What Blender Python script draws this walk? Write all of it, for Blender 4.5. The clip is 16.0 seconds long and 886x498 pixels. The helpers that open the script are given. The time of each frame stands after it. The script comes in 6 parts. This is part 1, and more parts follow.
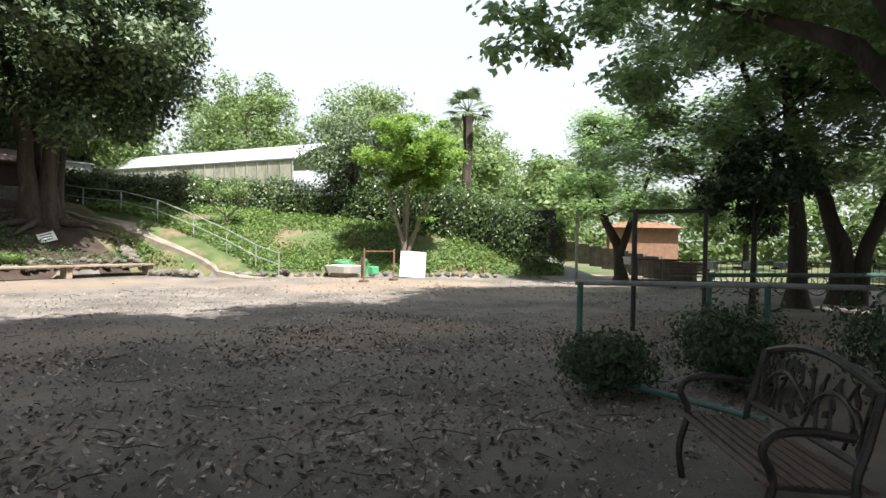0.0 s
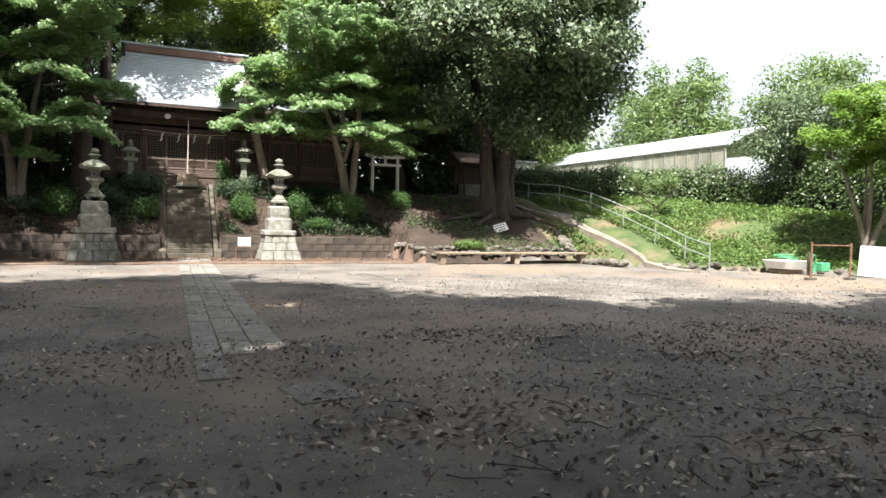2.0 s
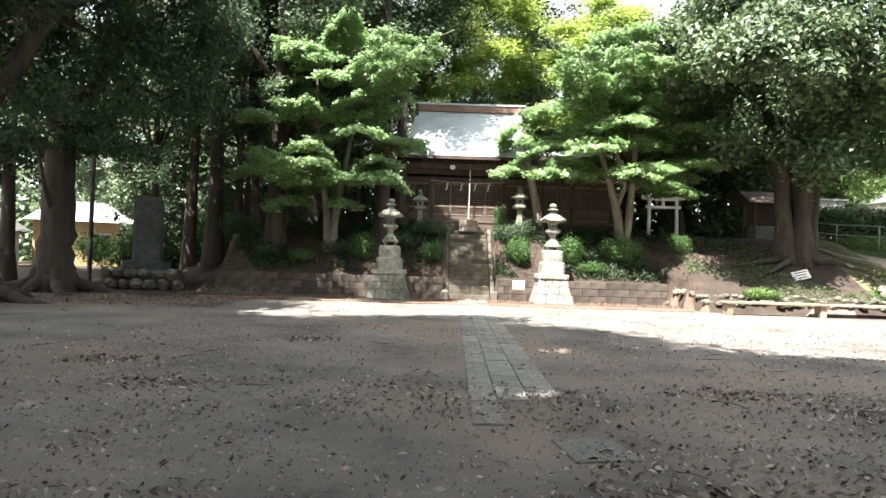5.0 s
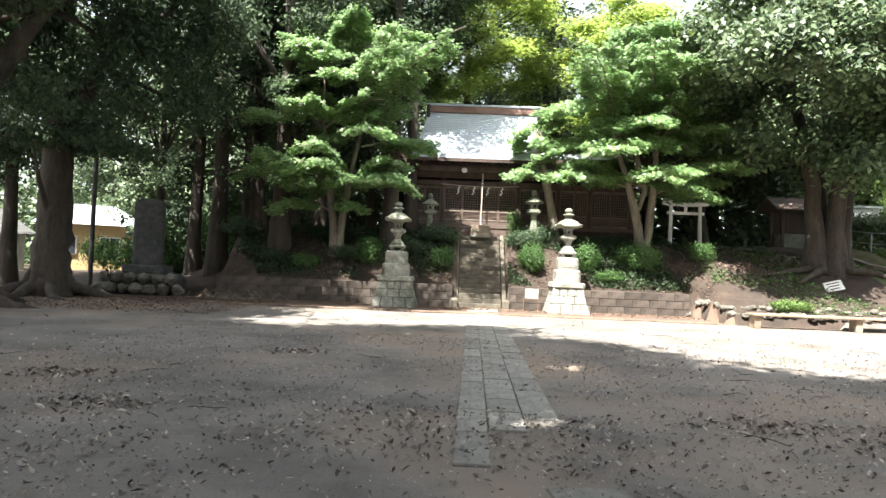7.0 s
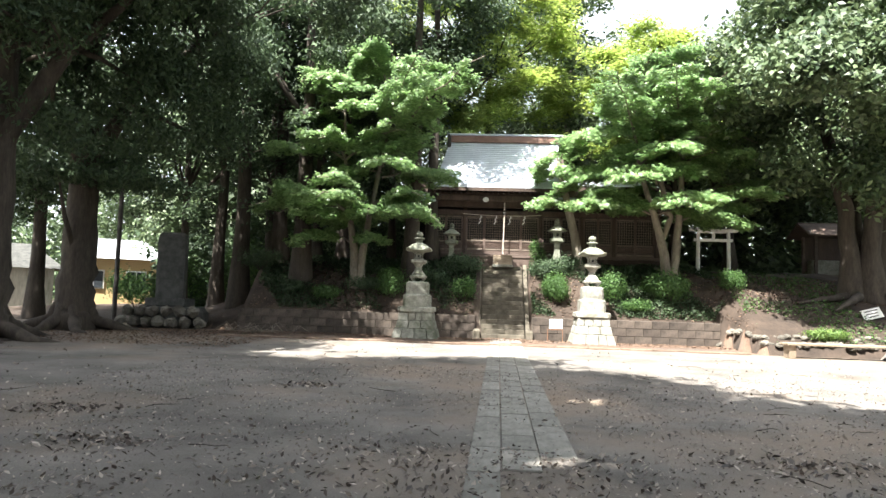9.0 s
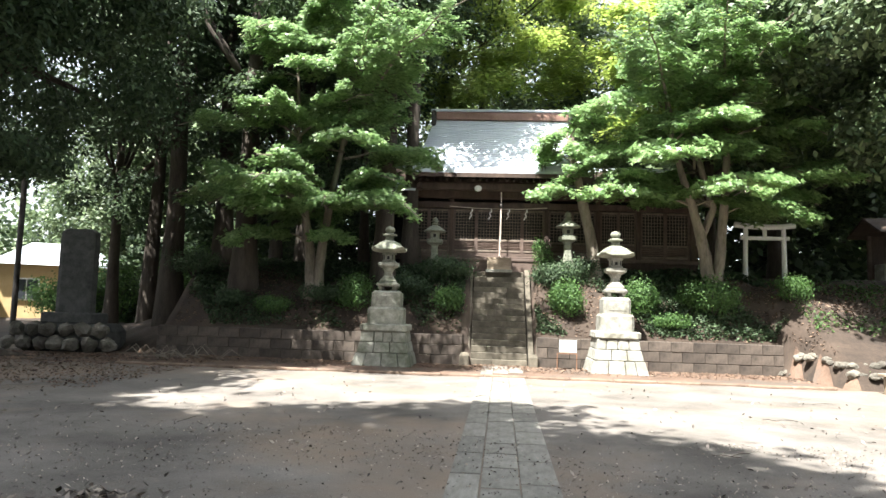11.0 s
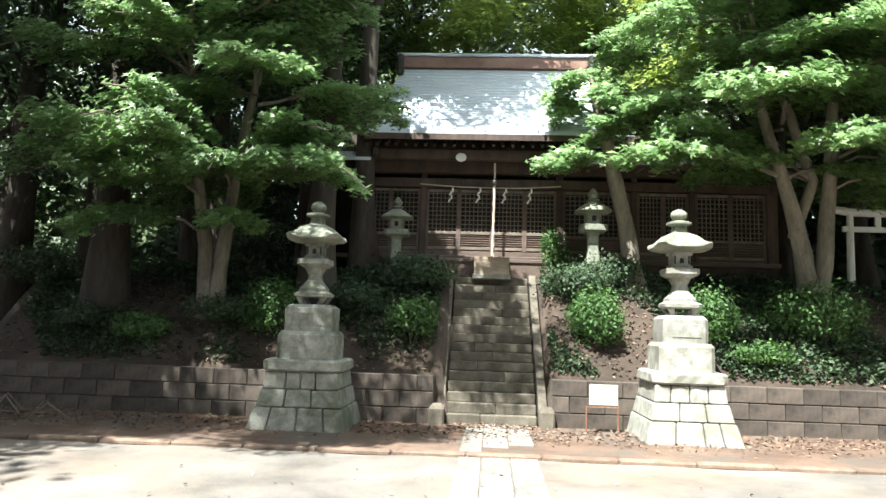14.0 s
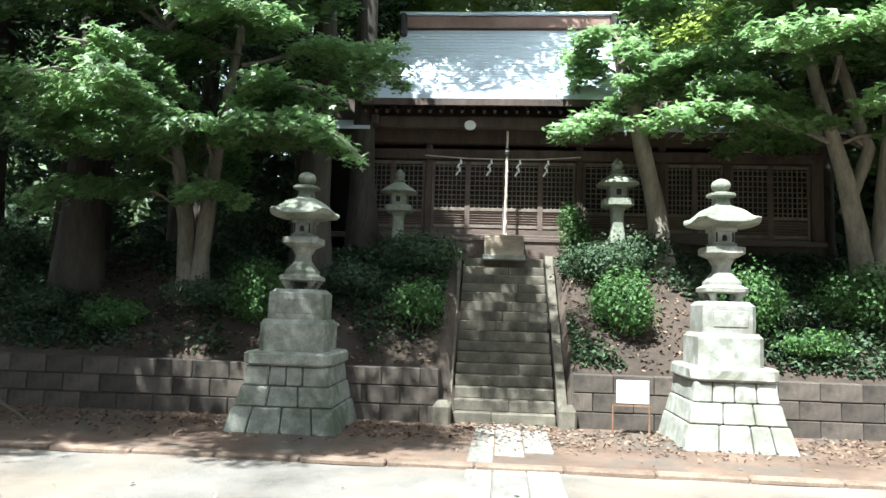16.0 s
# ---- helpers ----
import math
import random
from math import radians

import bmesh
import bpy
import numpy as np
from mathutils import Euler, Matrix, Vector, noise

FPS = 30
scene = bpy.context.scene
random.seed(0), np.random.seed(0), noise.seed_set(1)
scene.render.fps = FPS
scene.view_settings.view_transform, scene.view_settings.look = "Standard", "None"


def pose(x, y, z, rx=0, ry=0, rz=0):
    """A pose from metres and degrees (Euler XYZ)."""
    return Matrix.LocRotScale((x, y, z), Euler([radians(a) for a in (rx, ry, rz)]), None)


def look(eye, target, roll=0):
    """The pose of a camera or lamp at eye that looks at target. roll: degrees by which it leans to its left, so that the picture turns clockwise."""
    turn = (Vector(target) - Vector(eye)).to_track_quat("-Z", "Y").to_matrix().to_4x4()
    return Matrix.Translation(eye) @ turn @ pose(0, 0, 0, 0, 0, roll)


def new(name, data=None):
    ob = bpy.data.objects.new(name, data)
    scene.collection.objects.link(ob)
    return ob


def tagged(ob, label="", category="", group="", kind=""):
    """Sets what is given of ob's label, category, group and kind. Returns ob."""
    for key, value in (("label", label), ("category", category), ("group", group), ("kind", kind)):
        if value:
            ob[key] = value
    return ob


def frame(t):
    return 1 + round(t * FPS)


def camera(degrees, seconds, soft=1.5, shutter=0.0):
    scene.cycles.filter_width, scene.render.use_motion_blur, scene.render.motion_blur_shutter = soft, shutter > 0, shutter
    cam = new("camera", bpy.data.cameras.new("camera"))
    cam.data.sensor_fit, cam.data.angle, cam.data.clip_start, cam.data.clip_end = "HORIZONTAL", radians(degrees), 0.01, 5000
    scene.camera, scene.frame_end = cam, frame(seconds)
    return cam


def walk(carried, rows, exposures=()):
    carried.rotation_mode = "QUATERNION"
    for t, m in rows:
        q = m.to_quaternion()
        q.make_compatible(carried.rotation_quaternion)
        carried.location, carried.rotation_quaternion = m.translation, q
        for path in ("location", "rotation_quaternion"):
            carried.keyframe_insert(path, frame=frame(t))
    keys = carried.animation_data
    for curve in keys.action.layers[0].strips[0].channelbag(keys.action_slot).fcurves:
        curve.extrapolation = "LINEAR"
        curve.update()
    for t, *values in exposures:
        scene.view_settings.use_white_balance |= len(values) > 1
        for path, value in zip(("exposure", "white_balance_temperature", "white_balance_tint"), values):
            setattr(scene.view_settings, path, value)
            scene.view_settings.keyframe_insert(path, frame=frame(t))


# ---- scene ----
cam = camera(67.5, 16.0)
# seconds, x, y, z, tilt, roll, heading; the shrine's axis runs along +y
PATH = [
    (0.0, -0.004, 0.030, 1.502, 89.220, -1.059, -59.131),
    (0.5, -0.018, 0.028, 1.498, 88.727, -1.203, -51.975),
    (1.0, -0.035, 0.019, 1.499, 88.146, -1.399, -42.885),
    (1.5, -0.069, 0.134, 1.516, 87.761, -1.672, -34.737),
    (2.0, -0.101, 0.131, 1.499, 87.703, -1.297, -23.584),
    (2.5, -0.139, 0.194, 1.499, 87.848, -0.910, -13.531),
    (3.0, -0.150, 0.191, 1.500, 88.406, -0.944, -7.501),
    (3.5, -0.191, 0.202, 1.505, 89.852, -1.093, -3.850),
    (4.0, -0.171, 0.202, 1.511, 90.730, -1.381, -0.416),
    (6.5, 0.132, 1.203, 1.500, 90.997, -2.468, -0.622),
    (7.0, 0.251, 1.489, 1.494, 91.437, -2.340, 1.221),
    (7.5, 0.401, 1.623, 1.500, 91.799, -2.681, 3.512),
    (8.0, 0.455, 1.664, 1.500, 92.291, -1.987, 4.746),
    (8.5, 0.414, 1.708, 1.498, 93.321, -1.639, 3.899),
    (9.0, 0.404, 1.783, 1.480, 94.040, -1.820, 3.497),
    (9.2, 0.420, 2.200, 1.480, 94.300, -1.820, 3.497),
    (10.0, 0.553, 4.357, 1.525, 94.583, -1.781, 3.600),
    (10.75, 0.677, 6.378, 1.568, 94.848, -1.744, 3.696),
    (11.5, 0.802, 8.400, 1.610, 95.112, -1.708, 3.793),
    (12.0, 0.804, 9.800, 1.628, 95.389, -1.744, 4.152),
    (12.5, 0.806, 11.200, 1.642, 95.765, -1.747, 4.149),
    (13.0, 0.808, 12.250, 1.646, 96.343, -1.746, 3.675),
    (13.5, 0.809, 13.000, 1.661, 96.657, -1.786, 3.228),
    (14.0, 0.811, 13.650, 1.681, 96.539, -1.793, 2.850),
    (14.5, 0.815, 14.200, 1.706, 96.155, -1.801, 3.063),
    (15.0, 0.820, 14.650, 1.737, 95.729, -1.802, 3.652),
    (15.5, 0.823, 14.950, 1.763, 95.327, -1.776, 3.955),
    (16.0, 0.822, 15.000, 1.763, 94.935, -1.731, 3.841),
]

EXPOSURES = [(0.0, 1.35, 6500, 10), (1.5, 1.5, 6500, 10), (2.5, 1.55, 6500, 10), (3.0, 1.65, 6500, 10), (4.0, 2.25, 6500, 9), (9.0, 2.3, 6500, 9), (12.5, 2.05, 6350, 7), (14.0, 2.05, 6200, 4), (16.0, 2.0, 5750, 0)]
walk(cam, [(t, pose(*p)) for t, *p in PATH], EXPOSURES)

# ---------------------------------------------------------------- light
SUN_EL, SUN_AZ = radians(60), radians(-28)      # the sun stands behind the walker, to the left
sun_way = Vector((math.sin(SUN_AZ) * math.cos(SUN_EL), -math.cos(SUN_AZ) * math.cos(SUN_EL), math.sin(SUN_EL)))
world = bpy.data.worlds.new("world")
scene.world = world
world.use_nodes = True
wn = world.node_tree
wn.nodes.clear()
sky = wn.nodes.new("ShaderNodeTexSky")
sky.sky_type = "NISHITA"
sky.sun_disc = False
sky.sun_elevation = SUN_EL
sky.sun_rotation = math.pi - SUN_AZ
sky.dust_density = 4.0
sky.air_density = 1.0
wbg = wn.nodes.new("ShaderNodeBackground")
wbg.inputs[1].default_value = 0.075
haze = wn.nodes.new("ShaderNodeMixRGB")
haze.inputs[0].default_value = 0.6
haze.inputs[2].default_value = (7.4, 7.7, 8.0, 1)   # thin bright cloud veil
wout = wn.nodes.new("ShaderNodeOutputWorld")
wn.links.new(sky.outputs[0], haze.inputs[1])
wn.links.new(haze.outputs[0], wbg.inputs[0])
wn.links.new(wbg.outputs[0], wout.inputs[0])
sun_data = bpy.data.lights.new("sun", "SUN")
sun_data.energy = 5.0
sun_data.angle = radians(0.53)
sun_data.color = (1.0, 0.96, 0.90)
sun = new("sun", sun_data)
sun.matrix_world = look(sun_way * 50, (0, 0, 0))


# ---------------------------------------------------------------- materials
def mat(name, dark, light, rough=0.8, scale=3.0, fine=40.0, bump=0.3, metal=0.0, island=0.0, objrand=0.0, stretch=(1, 1, 1), third=None, third_scale=0.7):
    m = bpy.data.materials.new(name)
    m.use_nodes = True
    nt = m.node_tree
    b = nt.nodes["Principled BSDF"]
    tc = nt.nodes.new("ShaderNodeTexCoord")
    mp = nt.nodes.new("ShaderNodeMapping")
    mp.inputs["Scale"].default_value = stretch
    nt.links.new(tc.outputs["Object"], mp.inputs[0])

    def tex(s, d=5.0):
        n = nt.nodes.new("ShaderNodeTexNoise")
        n.inputs["Scale"].default_value = s
        n.inputs["Detail"].default_value = d
        n.inputs["Roughness"].default_value = 0.65
        nt.links.new(mp.outputs[0], n.inputs["Vector"])
        return n

    a, f = tex(scale), tex(fine, 3.0)
    add = nt.nodes.new("ShaderNodeMath")
    add.operation = "MULTIPLY_ADD"
    add.inputs[1].default_value = 0.45
    nt.links.new(f.outputs[0], add.inputs[0])
    nt.links.new(a.outputs[0], add.inputs[2])
    ramp = nt.nodes.new("ShaderNodeValToRGB")
    ramp.color_ramp.elements[0].position = 0.52
    ramp.color_ramp.elements[1].position = 0.95
    ramp.color_ramp.elements[0].color = (*dark, 1)
    ramp.color_ramp.elements[1].color = (*light, 1)
    nt.links.new(add.outputs[0], ramp.inputs[0])
    col = ramp.outputs[0]
    if third:
        n3 = tex(third_scale, 6.0)
        r3 = nt.nodes.new("ShaderNodeValToRGB")
        r3.color_ramp.elements[0].position, r3.color_ramp.elements[1].position = 0.48, 0.62
        nt.links.new(n3.outputs[0], r3.inputs[0])
        mx = nt.nodes.new("ShaderNodeMixRGB")
        mx.inputs[2].default_value = (*third, 1)
        nt.links.new(r3.outputs[0], mx.inputs[0])
        nt.links.new(col, mx.inputs[1])
        col = mx.outputs[0]
    if island or objrand:
        if island:
            src = nt.nodes.new("ShaderNodeNewGeometry").outputs["Random Per Island"]
        else:
            src = nt.nodes.new("ShaderNodeObjectInfo").outputs["Random"]
        k = island or objrand
        mr = nt.nodes.new("ShaderNodeMapRange")
        mr.inputs[3].default_value, mr.inputs[4].default_value = 1 - k, 1 + k
        nt.links.new(src, mr.inputs[0])
        hs = nt.nodes.new("ShaderNodeHueSaturation")
        nt.links.new(mr.outputs[0], hs.inputs["Value"])
        nt.links.new(col, hs.inputs["Color"])
        col = hs.outputs[0]
    nt.links.new(col, b.inputs["Base Color"])
    b.inputs["Roughness"].default_value = rough
    b.inputs["Metallic"].default_value = metal
    if bump:
        bp = nt.nodes.new("ShaderNodeBump")
        bp.inputs["Strength"].default_value = bump
        bp.inputs["Distance"].default_value = 0.02
        nt.links.new(add.outputs[0], bp.inputs["Height"])
        nt.links.new(bp.outputs[0], b.inputs["Normal"])
    return m


def leaf_mat(name, dark, light, gloss=0.45, through_light=0.35):
    """Leaves: each one its own tone, a glossy top, some light passing through."""
    m = bpy.data.materials.new(name)
    m.use_nodes = True
    nt = m.node_tree
    b = nt.nodes["Principled BSDF"]
    geo = nt.nodes.new("ShaderNodeNewGeometry")
    ramp = nt.nodes.new("ShaderNodeValToRGB")
    ramp.color_ramp.elements[0].color = (*dark, 1)
    ramp.color_ramp.elements[1].color = (*light, 1)
    nt.links.new(geo.outputs["Random Per Island"], ramp.inputs[0])
    nt.links.new(ramp.outputs[0], b.inputs["Base Color"])
    b.inputs["Roughness"].default_value = gloss
    tr = nt.nodes.new("ShaderNodeBsdfTranslucent")
    hs = nt.nodes.new("ShaderNodeHueSaturation")
    hs.inputs["Hue"].default_value = 0.48
    hs.inputs["Saturation"].default_value = 0.95
    hs.inputs["Value"].default_value = 1.7
    nt.links.new(ramp.outputs[0], hs.inputs["Color"])
    nt.links.new(hs.outputs[0], tr.inputs[0])
    mx = nt.nodes.new("ShaderNodeMixShader")
    mx.inputs[0].default_value = through_light
    nt.links.new(b.outputs[0], mx.inputs[1])
    nt.links.new(tr.outputs[0], mx.inputs[2])
    nt.links.new(mx.outputs[0], nt.nodes["Material Output"].inputs[0])
    return m


M_DIRT = mat("packed_dirt", (0.070, 0.062, 0.054), (0.245, 0.222, 0.198), 0.95, 0.5, 60, 1.0, third=(0.235, 0.178, 0.13), third_scale=0.12)
# bank soil, darkened so that part of the bank's shade is in the colour
M_SOIL = mat("shaded_hill_soil", (0.022, 0.016, 0.012), (0.075, 0.053, 0.039), 0.95, 1.2, 20, 0.8)
M_LEDGE = mat("reddish_soil", (0.062, 0.038, 0.026), (0.19, 0.125, 0.09), 0.95, 0.9, 40, 0.9, third=(0.10, 0.08, 0.065), third_scale=0.8)
M_TURF = mat("turf", (0.035, 0.06, 0.02), (0.10, 0.14, 0.045), 0.95, 0.9, 14, 0.9, third=(0.17, 0.13, 0.08), third_scale=0.5)
M_CONC = mat("path_concrete", (0.15, 0.128, 0.102), (0.30, 0.26, 0.212), 0.9, 2, 60, 0.25)
M_PAVE = mat("paving_stone", (0.14, 0.132, 0.115), (0.28, 0.265, 0.235), 0.85, 3, 70, 0.25, objrand=0.2)
M_STONE = mat("granite", (0.17, 0.17, 0.145), (0.42, 0.415, 0.375), 0.9, 5, 70, 0.5, objrand=0.1, third=(0.185, 0.18, 0.145), third_scale=2.2)
M_OLDSTONE = mat("lichened_granite", (0.13, 0.13, 0.105), (0.36, 0.36, 0.31), 0.92, 5, 60, 0.6, objrand=0.12, third=(0.10, 0.11, 0.075), third_scale=1.6)
M_DARKSTONE = mat("dark_slate", (0.03, 0.032, 0.03), (0.10, 0.10, 0.092), 0.85, 4, 50, 0.4)
M_KERB = mat("worn_kerb", (0.10, 0.068, 0.048), (0.23, 0.165, 0.125), 0.95, 3, 50, 0.4, objrand=0.2)
M_MOSS = mat("mossy_stone", (0.10, 0.11, 0.08), (0.30, 0.31, 0.25), 0.95, 4, 60, 0.5, objrand=0.12)
M_BLOCK = mat("wall_block", (0.032, 0.026, 0.021), (0.115, 0.092, 0.075), 0.92, 4, 60, 0.45, objrand=0.3)
M_STEP = mat("step_stone", (0.055, 0.048, 0.035), (0.165, 0.145, 0.112), 0.92, 3, 50, 0.4, objrand=0.15)
M_ROCK = mat("field_stone", (0.06, 0.054, 0.044), (0.19, 0.175, 0.145), 0.92, 4, 40, 0.6, objrand=0.3)
M_WOOD = mat("dark_wood", (0.030, 0.019, 0.014), (0.095, 0.062, 0.047), 0.75, 3, 30, 0.4, stretch=(1, 1, 0.25))
M_WOOD2 = mat("brown_wood", (0.06, 0.042, 0.034), (0.145, 0.102, 0.082), 0.65, 3, 30, 0.35, stretch=(0.2, 1, 1))
M_LATT = mat("lattice_wood", (0.095, 0.075, 0.06), (0.22, 0.175, 0.14), 0.7, 3, 30, 0.3)
M_OLDWOOD = mat("weathered_wood", (0.17, 0.13, 0.09), (0.40, 0.33, 0.25), 0.85, 3, 40, 0.5, stretch=(0.15, 1, 1))
# near-black colour that stands in for unlit insides of rooms, hedge and lanterns
M_BLACK = mat("unlit_black", (0.01, 0.01, 0.01), (0.03, 0.03, 0.03), 0.9, 2, 10, 0)
M_ROOF = mat("roof_metal", (0.50, 0.55, 0.62), (0.66, 0.71, 0.78), 0.38, 1.2, 25, 0.08, metal=0.25)
M_COPPER = mat("ridge_metal", (0.17, 0.09, 0.07), (0.30, 0.19, 0.15), 0.5, 2, 20, 0.1, metal=0.3)
M_BARK = mat("bark", (0.024, 0.019, 0.015), (0.085, 0.069, 0.055), 0.95, 3, 22, 1.0, stretch=(1, 1, 0.22))
M_BARKG = mat("pale_bark", (0.11, 0.095, 0.075), (0.30, 0.26, 0.21), 0.95, 3, 22, 0.8, stretch=(1, 1, 0.3))
M_IRON = mat("dark_iron", (0.025, 0.022, 0.021), (0.075, 0.068, 0.064), 0.5, 5, 60, 0.15, metal=0.5)
M_STEEL = mat("grey_steel", (0.25, 0.28, 0.27), (0.42, 0.45, 0.43), 0.5, 5, 60, 0.1, metal=0.4)
M_GREENPIPE = mat("green_paint", (0.035, 0.10, 0.085), (0.08, 0.19, 0.16), 0.6, 6, 60, 0.15)
M_RUST = mat("rusty_steel", (0.12, 0.06, 0.035), (0.28, 0.15, 0.09), 0.8, 6, 60, 0.3)
M_WHITE = mat("white_paint", (0.66, 0.66, 0.64), (0.82, 0.82, 0.80), 0.6, 3, 30, 0.05)
M_PALE = mat("pale_plaster", (0.50, 0.50, 0.45), (0.64, 0.64, 0.58), 0.85, 2, 30, 0.1)
M_YELLOW = mat("tan_siding", (0.50, 0.36, 0.17), (0.60, 0.45, 0.24), 0.8, 2, 30, 0.1)
M_FILM = mat("dirty_film_and_shaded_wall", (0.24, 0.24, 0.18), (0.56, 0.54, 0.46), 0.6, 1.0, 8, 0.2, stretch=(1, 1, 0.25))
M_GROOF = mat("translucent_roof", (0.36, 0.40, 0.44), (0.62, 0.66, 0.70), 0.35, 0.8, 12, 0.05)
M_TERRA = mat("terracotta", (0.20, 0.10, 0.065), (0.32, 0.19, 0.13), 0.8, 3, 30, 0.1)
M_BLUE = mat("blue_sheet", (0.05, 0.14, 0.38), (0.10, 0.24, 0.52), 0.5, 3, 30, 0.1)
M_GREENPL = mat("green_plastic", (0.05, 0.28, 0.14), (0.12, 0.42, 0.22), 0.4, 3, 30, 0.0)
M_ROPE = mat("rope", (0.34, 0.29, 0.24), (0.55, 0.48, 0.42), 0.9, 8, 80, 0.4)
M_ASPH = mat("road_asphalt", (0.11, 0.105, 0.10), (0.20, 0.19, 0.178), 0.95, 2, 80, 0.3)
M_GLASSD = mat("window_glass", (0.03, 0.035, 0.04), (0.06, 0.07, 0.08), 0.08, 2, 10, 0)
M_INK = mat("sign_ink", (0.02, 0.02, 0.02), (0.05, 0.05, 0.05), 0.7, 3, 30, 0)
M_DEAD = leaf_mat("fallen_leaf", (0.022, 0.014, 0.010), (0.48, 0.41, 0.34), 0.5, 0.05)
mid_tone = M_DEAD.node_tree.nodes["Color Ramp"].color_ramp.elements.new(0.5)
mid_tone.color = (0.11, 0.086, 0.07, 1)
M_BROWNL = leaf_mat("brown_leaf", (0.04, 0.022, 0.014), (0.24, 0.16, 0.11), 0.7, 0.05)
M_MAPLE = leaf_mat("maple_leaf", (0.085, 0.17, 0.055), (0.27, 0.40, 0.17), 0.38, 0.5)
M_YMAPLE = leaf_mat("bright_maple_leaf", (0.11, 0.19, 0.035), (0.28, 0.37, 0.085), 0.5, 0.5)
M_FRESH = leaf_mat("fresh_green_leaf", (0.075, 0.16, 0.025), (0.22, 0.36, 0.06), 0.5, 0.4)
M_EVER = leaf_mat("evergreen_leaf", (0.03, 0.058, 0.026), (0.15, 0.21, 0.10), 0.5, 0.22)
M_DARKL = leaf_mat("dark_evergreen_leaf", (0.02, 0.042, 0.02), (0.07, 0.115, 0.05), 0.68, 0.2)
M_BUSH = leaf_mat("shrub_leaf", (0.03, 0.075, 0.022), (0.10, 0.20, 0.05), 0.65, 0.3)
M_HEDGE = leaf_mat("hedge_leaf", (0.03, 0.06, 0.02), (0.11, 0.17, 0.055), 0.42, 0.2)
M_GRASS = leaf_mat("weed_leaf", (0.055, 0.115, 0.025), (0.17, 0.27, 0.065), 0.6, 0.3)
M_FAR = leaf_mat("far_leaf", (0.06, 0.12, 0.035), (0.19, 0.27, 0.085), 0.5, 0.35)


# ---------------------------------------------------------------- mesh helpers
def mesh_ob(name, bm, material, smooth=False):
    me = bpy.data.meshes.new(name)
    bm.normal_update()
    bm.to_mesh(me)
    bm.free()
    me.materials.append(material)
    if smooth:
        me.shade_smooth()
    return new(name, me)


def part(name, bm, material, parent, label="", smooth=False):
    ob = mesh_ob(name, bm, material, smooth)
    ob.parent = parent
    return tagged(ob, label)


def thing(name, m, label, category, group="", kind=""):
    ob = new(name)
    ob.matrix_world = m
    return tagged(ob, label, category, group, kind)


def box(bm, c, s, rot=None, bev=0.0):
    r = bmesh.ops.create_cube(bm, size=1.0)
    vs = r["verts"]
    bmesh.ops.scale(bm, vec=s, verts=vs)
    if bev:
        es = list({e for v in vs for e in v.link_edges})
        r2 = bmesh.ops.bevel(bm, geom=es, offset=bev, segments=1, affect="EDGES")
        vs = list({v for f in r2["faces"] for v in f.verts} | {v for v in vs if v.is_valid})
    if rot is not None:
        bmesh.ops.rotate(bm, cent=(0, 0, 0), matrix=rot, verts=vs)
    bmesh.ops.translate(bm, vec=c, verts=vs)
    return vs


def one_box(c, s, bev=0.0, rot=None):
    bm = bmesh.new()
    box(bm, c, s, rot, bev)
    return bm


def tube(bm, pts, radii, seg=8, wob=0.0, rnd=None):
    """A tapered tube through points."""
    pts = [Vector(p) for p in pts]
    rings = []
    for i, p in enumerate(pts):
        d = (pts[min(i + 1, len(pts) - 1)] - pts[max(i - 1, 0)]).normalized()
        u = d.cross(Vector((0.31, 0.95, 0.05))).normalized()
        v = d.cross(u)
        r = radii[i] if hasattr(radii, "__len__") else radii
        ring = []
        for k in range(seg):
            a = 2 * math.pi * k / seg
            rr = r * (1 + (wob * (rnd.random() - 0.5) * 2 if rnd else 0))
            ring.append(bm.verts.new(p + (u * math.cos(a) + v * math.sin(a)) * rr))
        rings.append(ring)
    for a, b in zip(rings, rings[1:]):
        for k in range(seg):
            bm.faces.new((a[k], a[(k + 1) % seg], b[(k + 1) % seg], b[k]))
    bm.faces.new(rings[0][::-1])
    bm.faces.new(rings[-1])


def loft(bm, prof, n=5.0, seg=24, wob=0.0, rnd=None):
    """Stacked rounded-square sections: (z, half width) pairs; a high n is squarer, 2 is round."""
    rings = []
    for z, w in prof:
        ring = []
        for k in range(seg):
            a = 2 * math.pi * (k + 0.5) / seg
            c, s = math.cos(a), math.sin(a)
            q = (abs(c) ** n + abs(s) ** n) ** (-1 / n)
            rr = w * q * (1 + (wob * (rnd.random() - 0.5) if rnd else 0))
            ring.append(bm.verts.new((rr * c, rr * s, z)))
        rings.append(ring)
    for a, b in zip(rings, rings[1:]):
        for k in range(seg):
            bm.faces.new((a[k], a[(k + 1) % seg], b[(k + 1) % seg], b[k]))
    bm.faces.new(rings[0][::-1])
    bm.faces.new(rings[-1])


def rock_mesh(bm, c, s, rnd, sub=2):
    r = bmesh.ops.create_icosphere(bm, subdivisions=sub, radius=0.5)
    off = Vector((rnd.random() * 50, rnd.random() * 50, 0))
    for v in r["verts"]:
        p = v.co.copy()
        k = 1 + 0.5 * noise.noise(p * 2.2 + off)
        v.co = Vector((p.x * s[0] * k + c[0], p.y * s[1] * k + c[1], p.z * s[2] * k + c[2]))


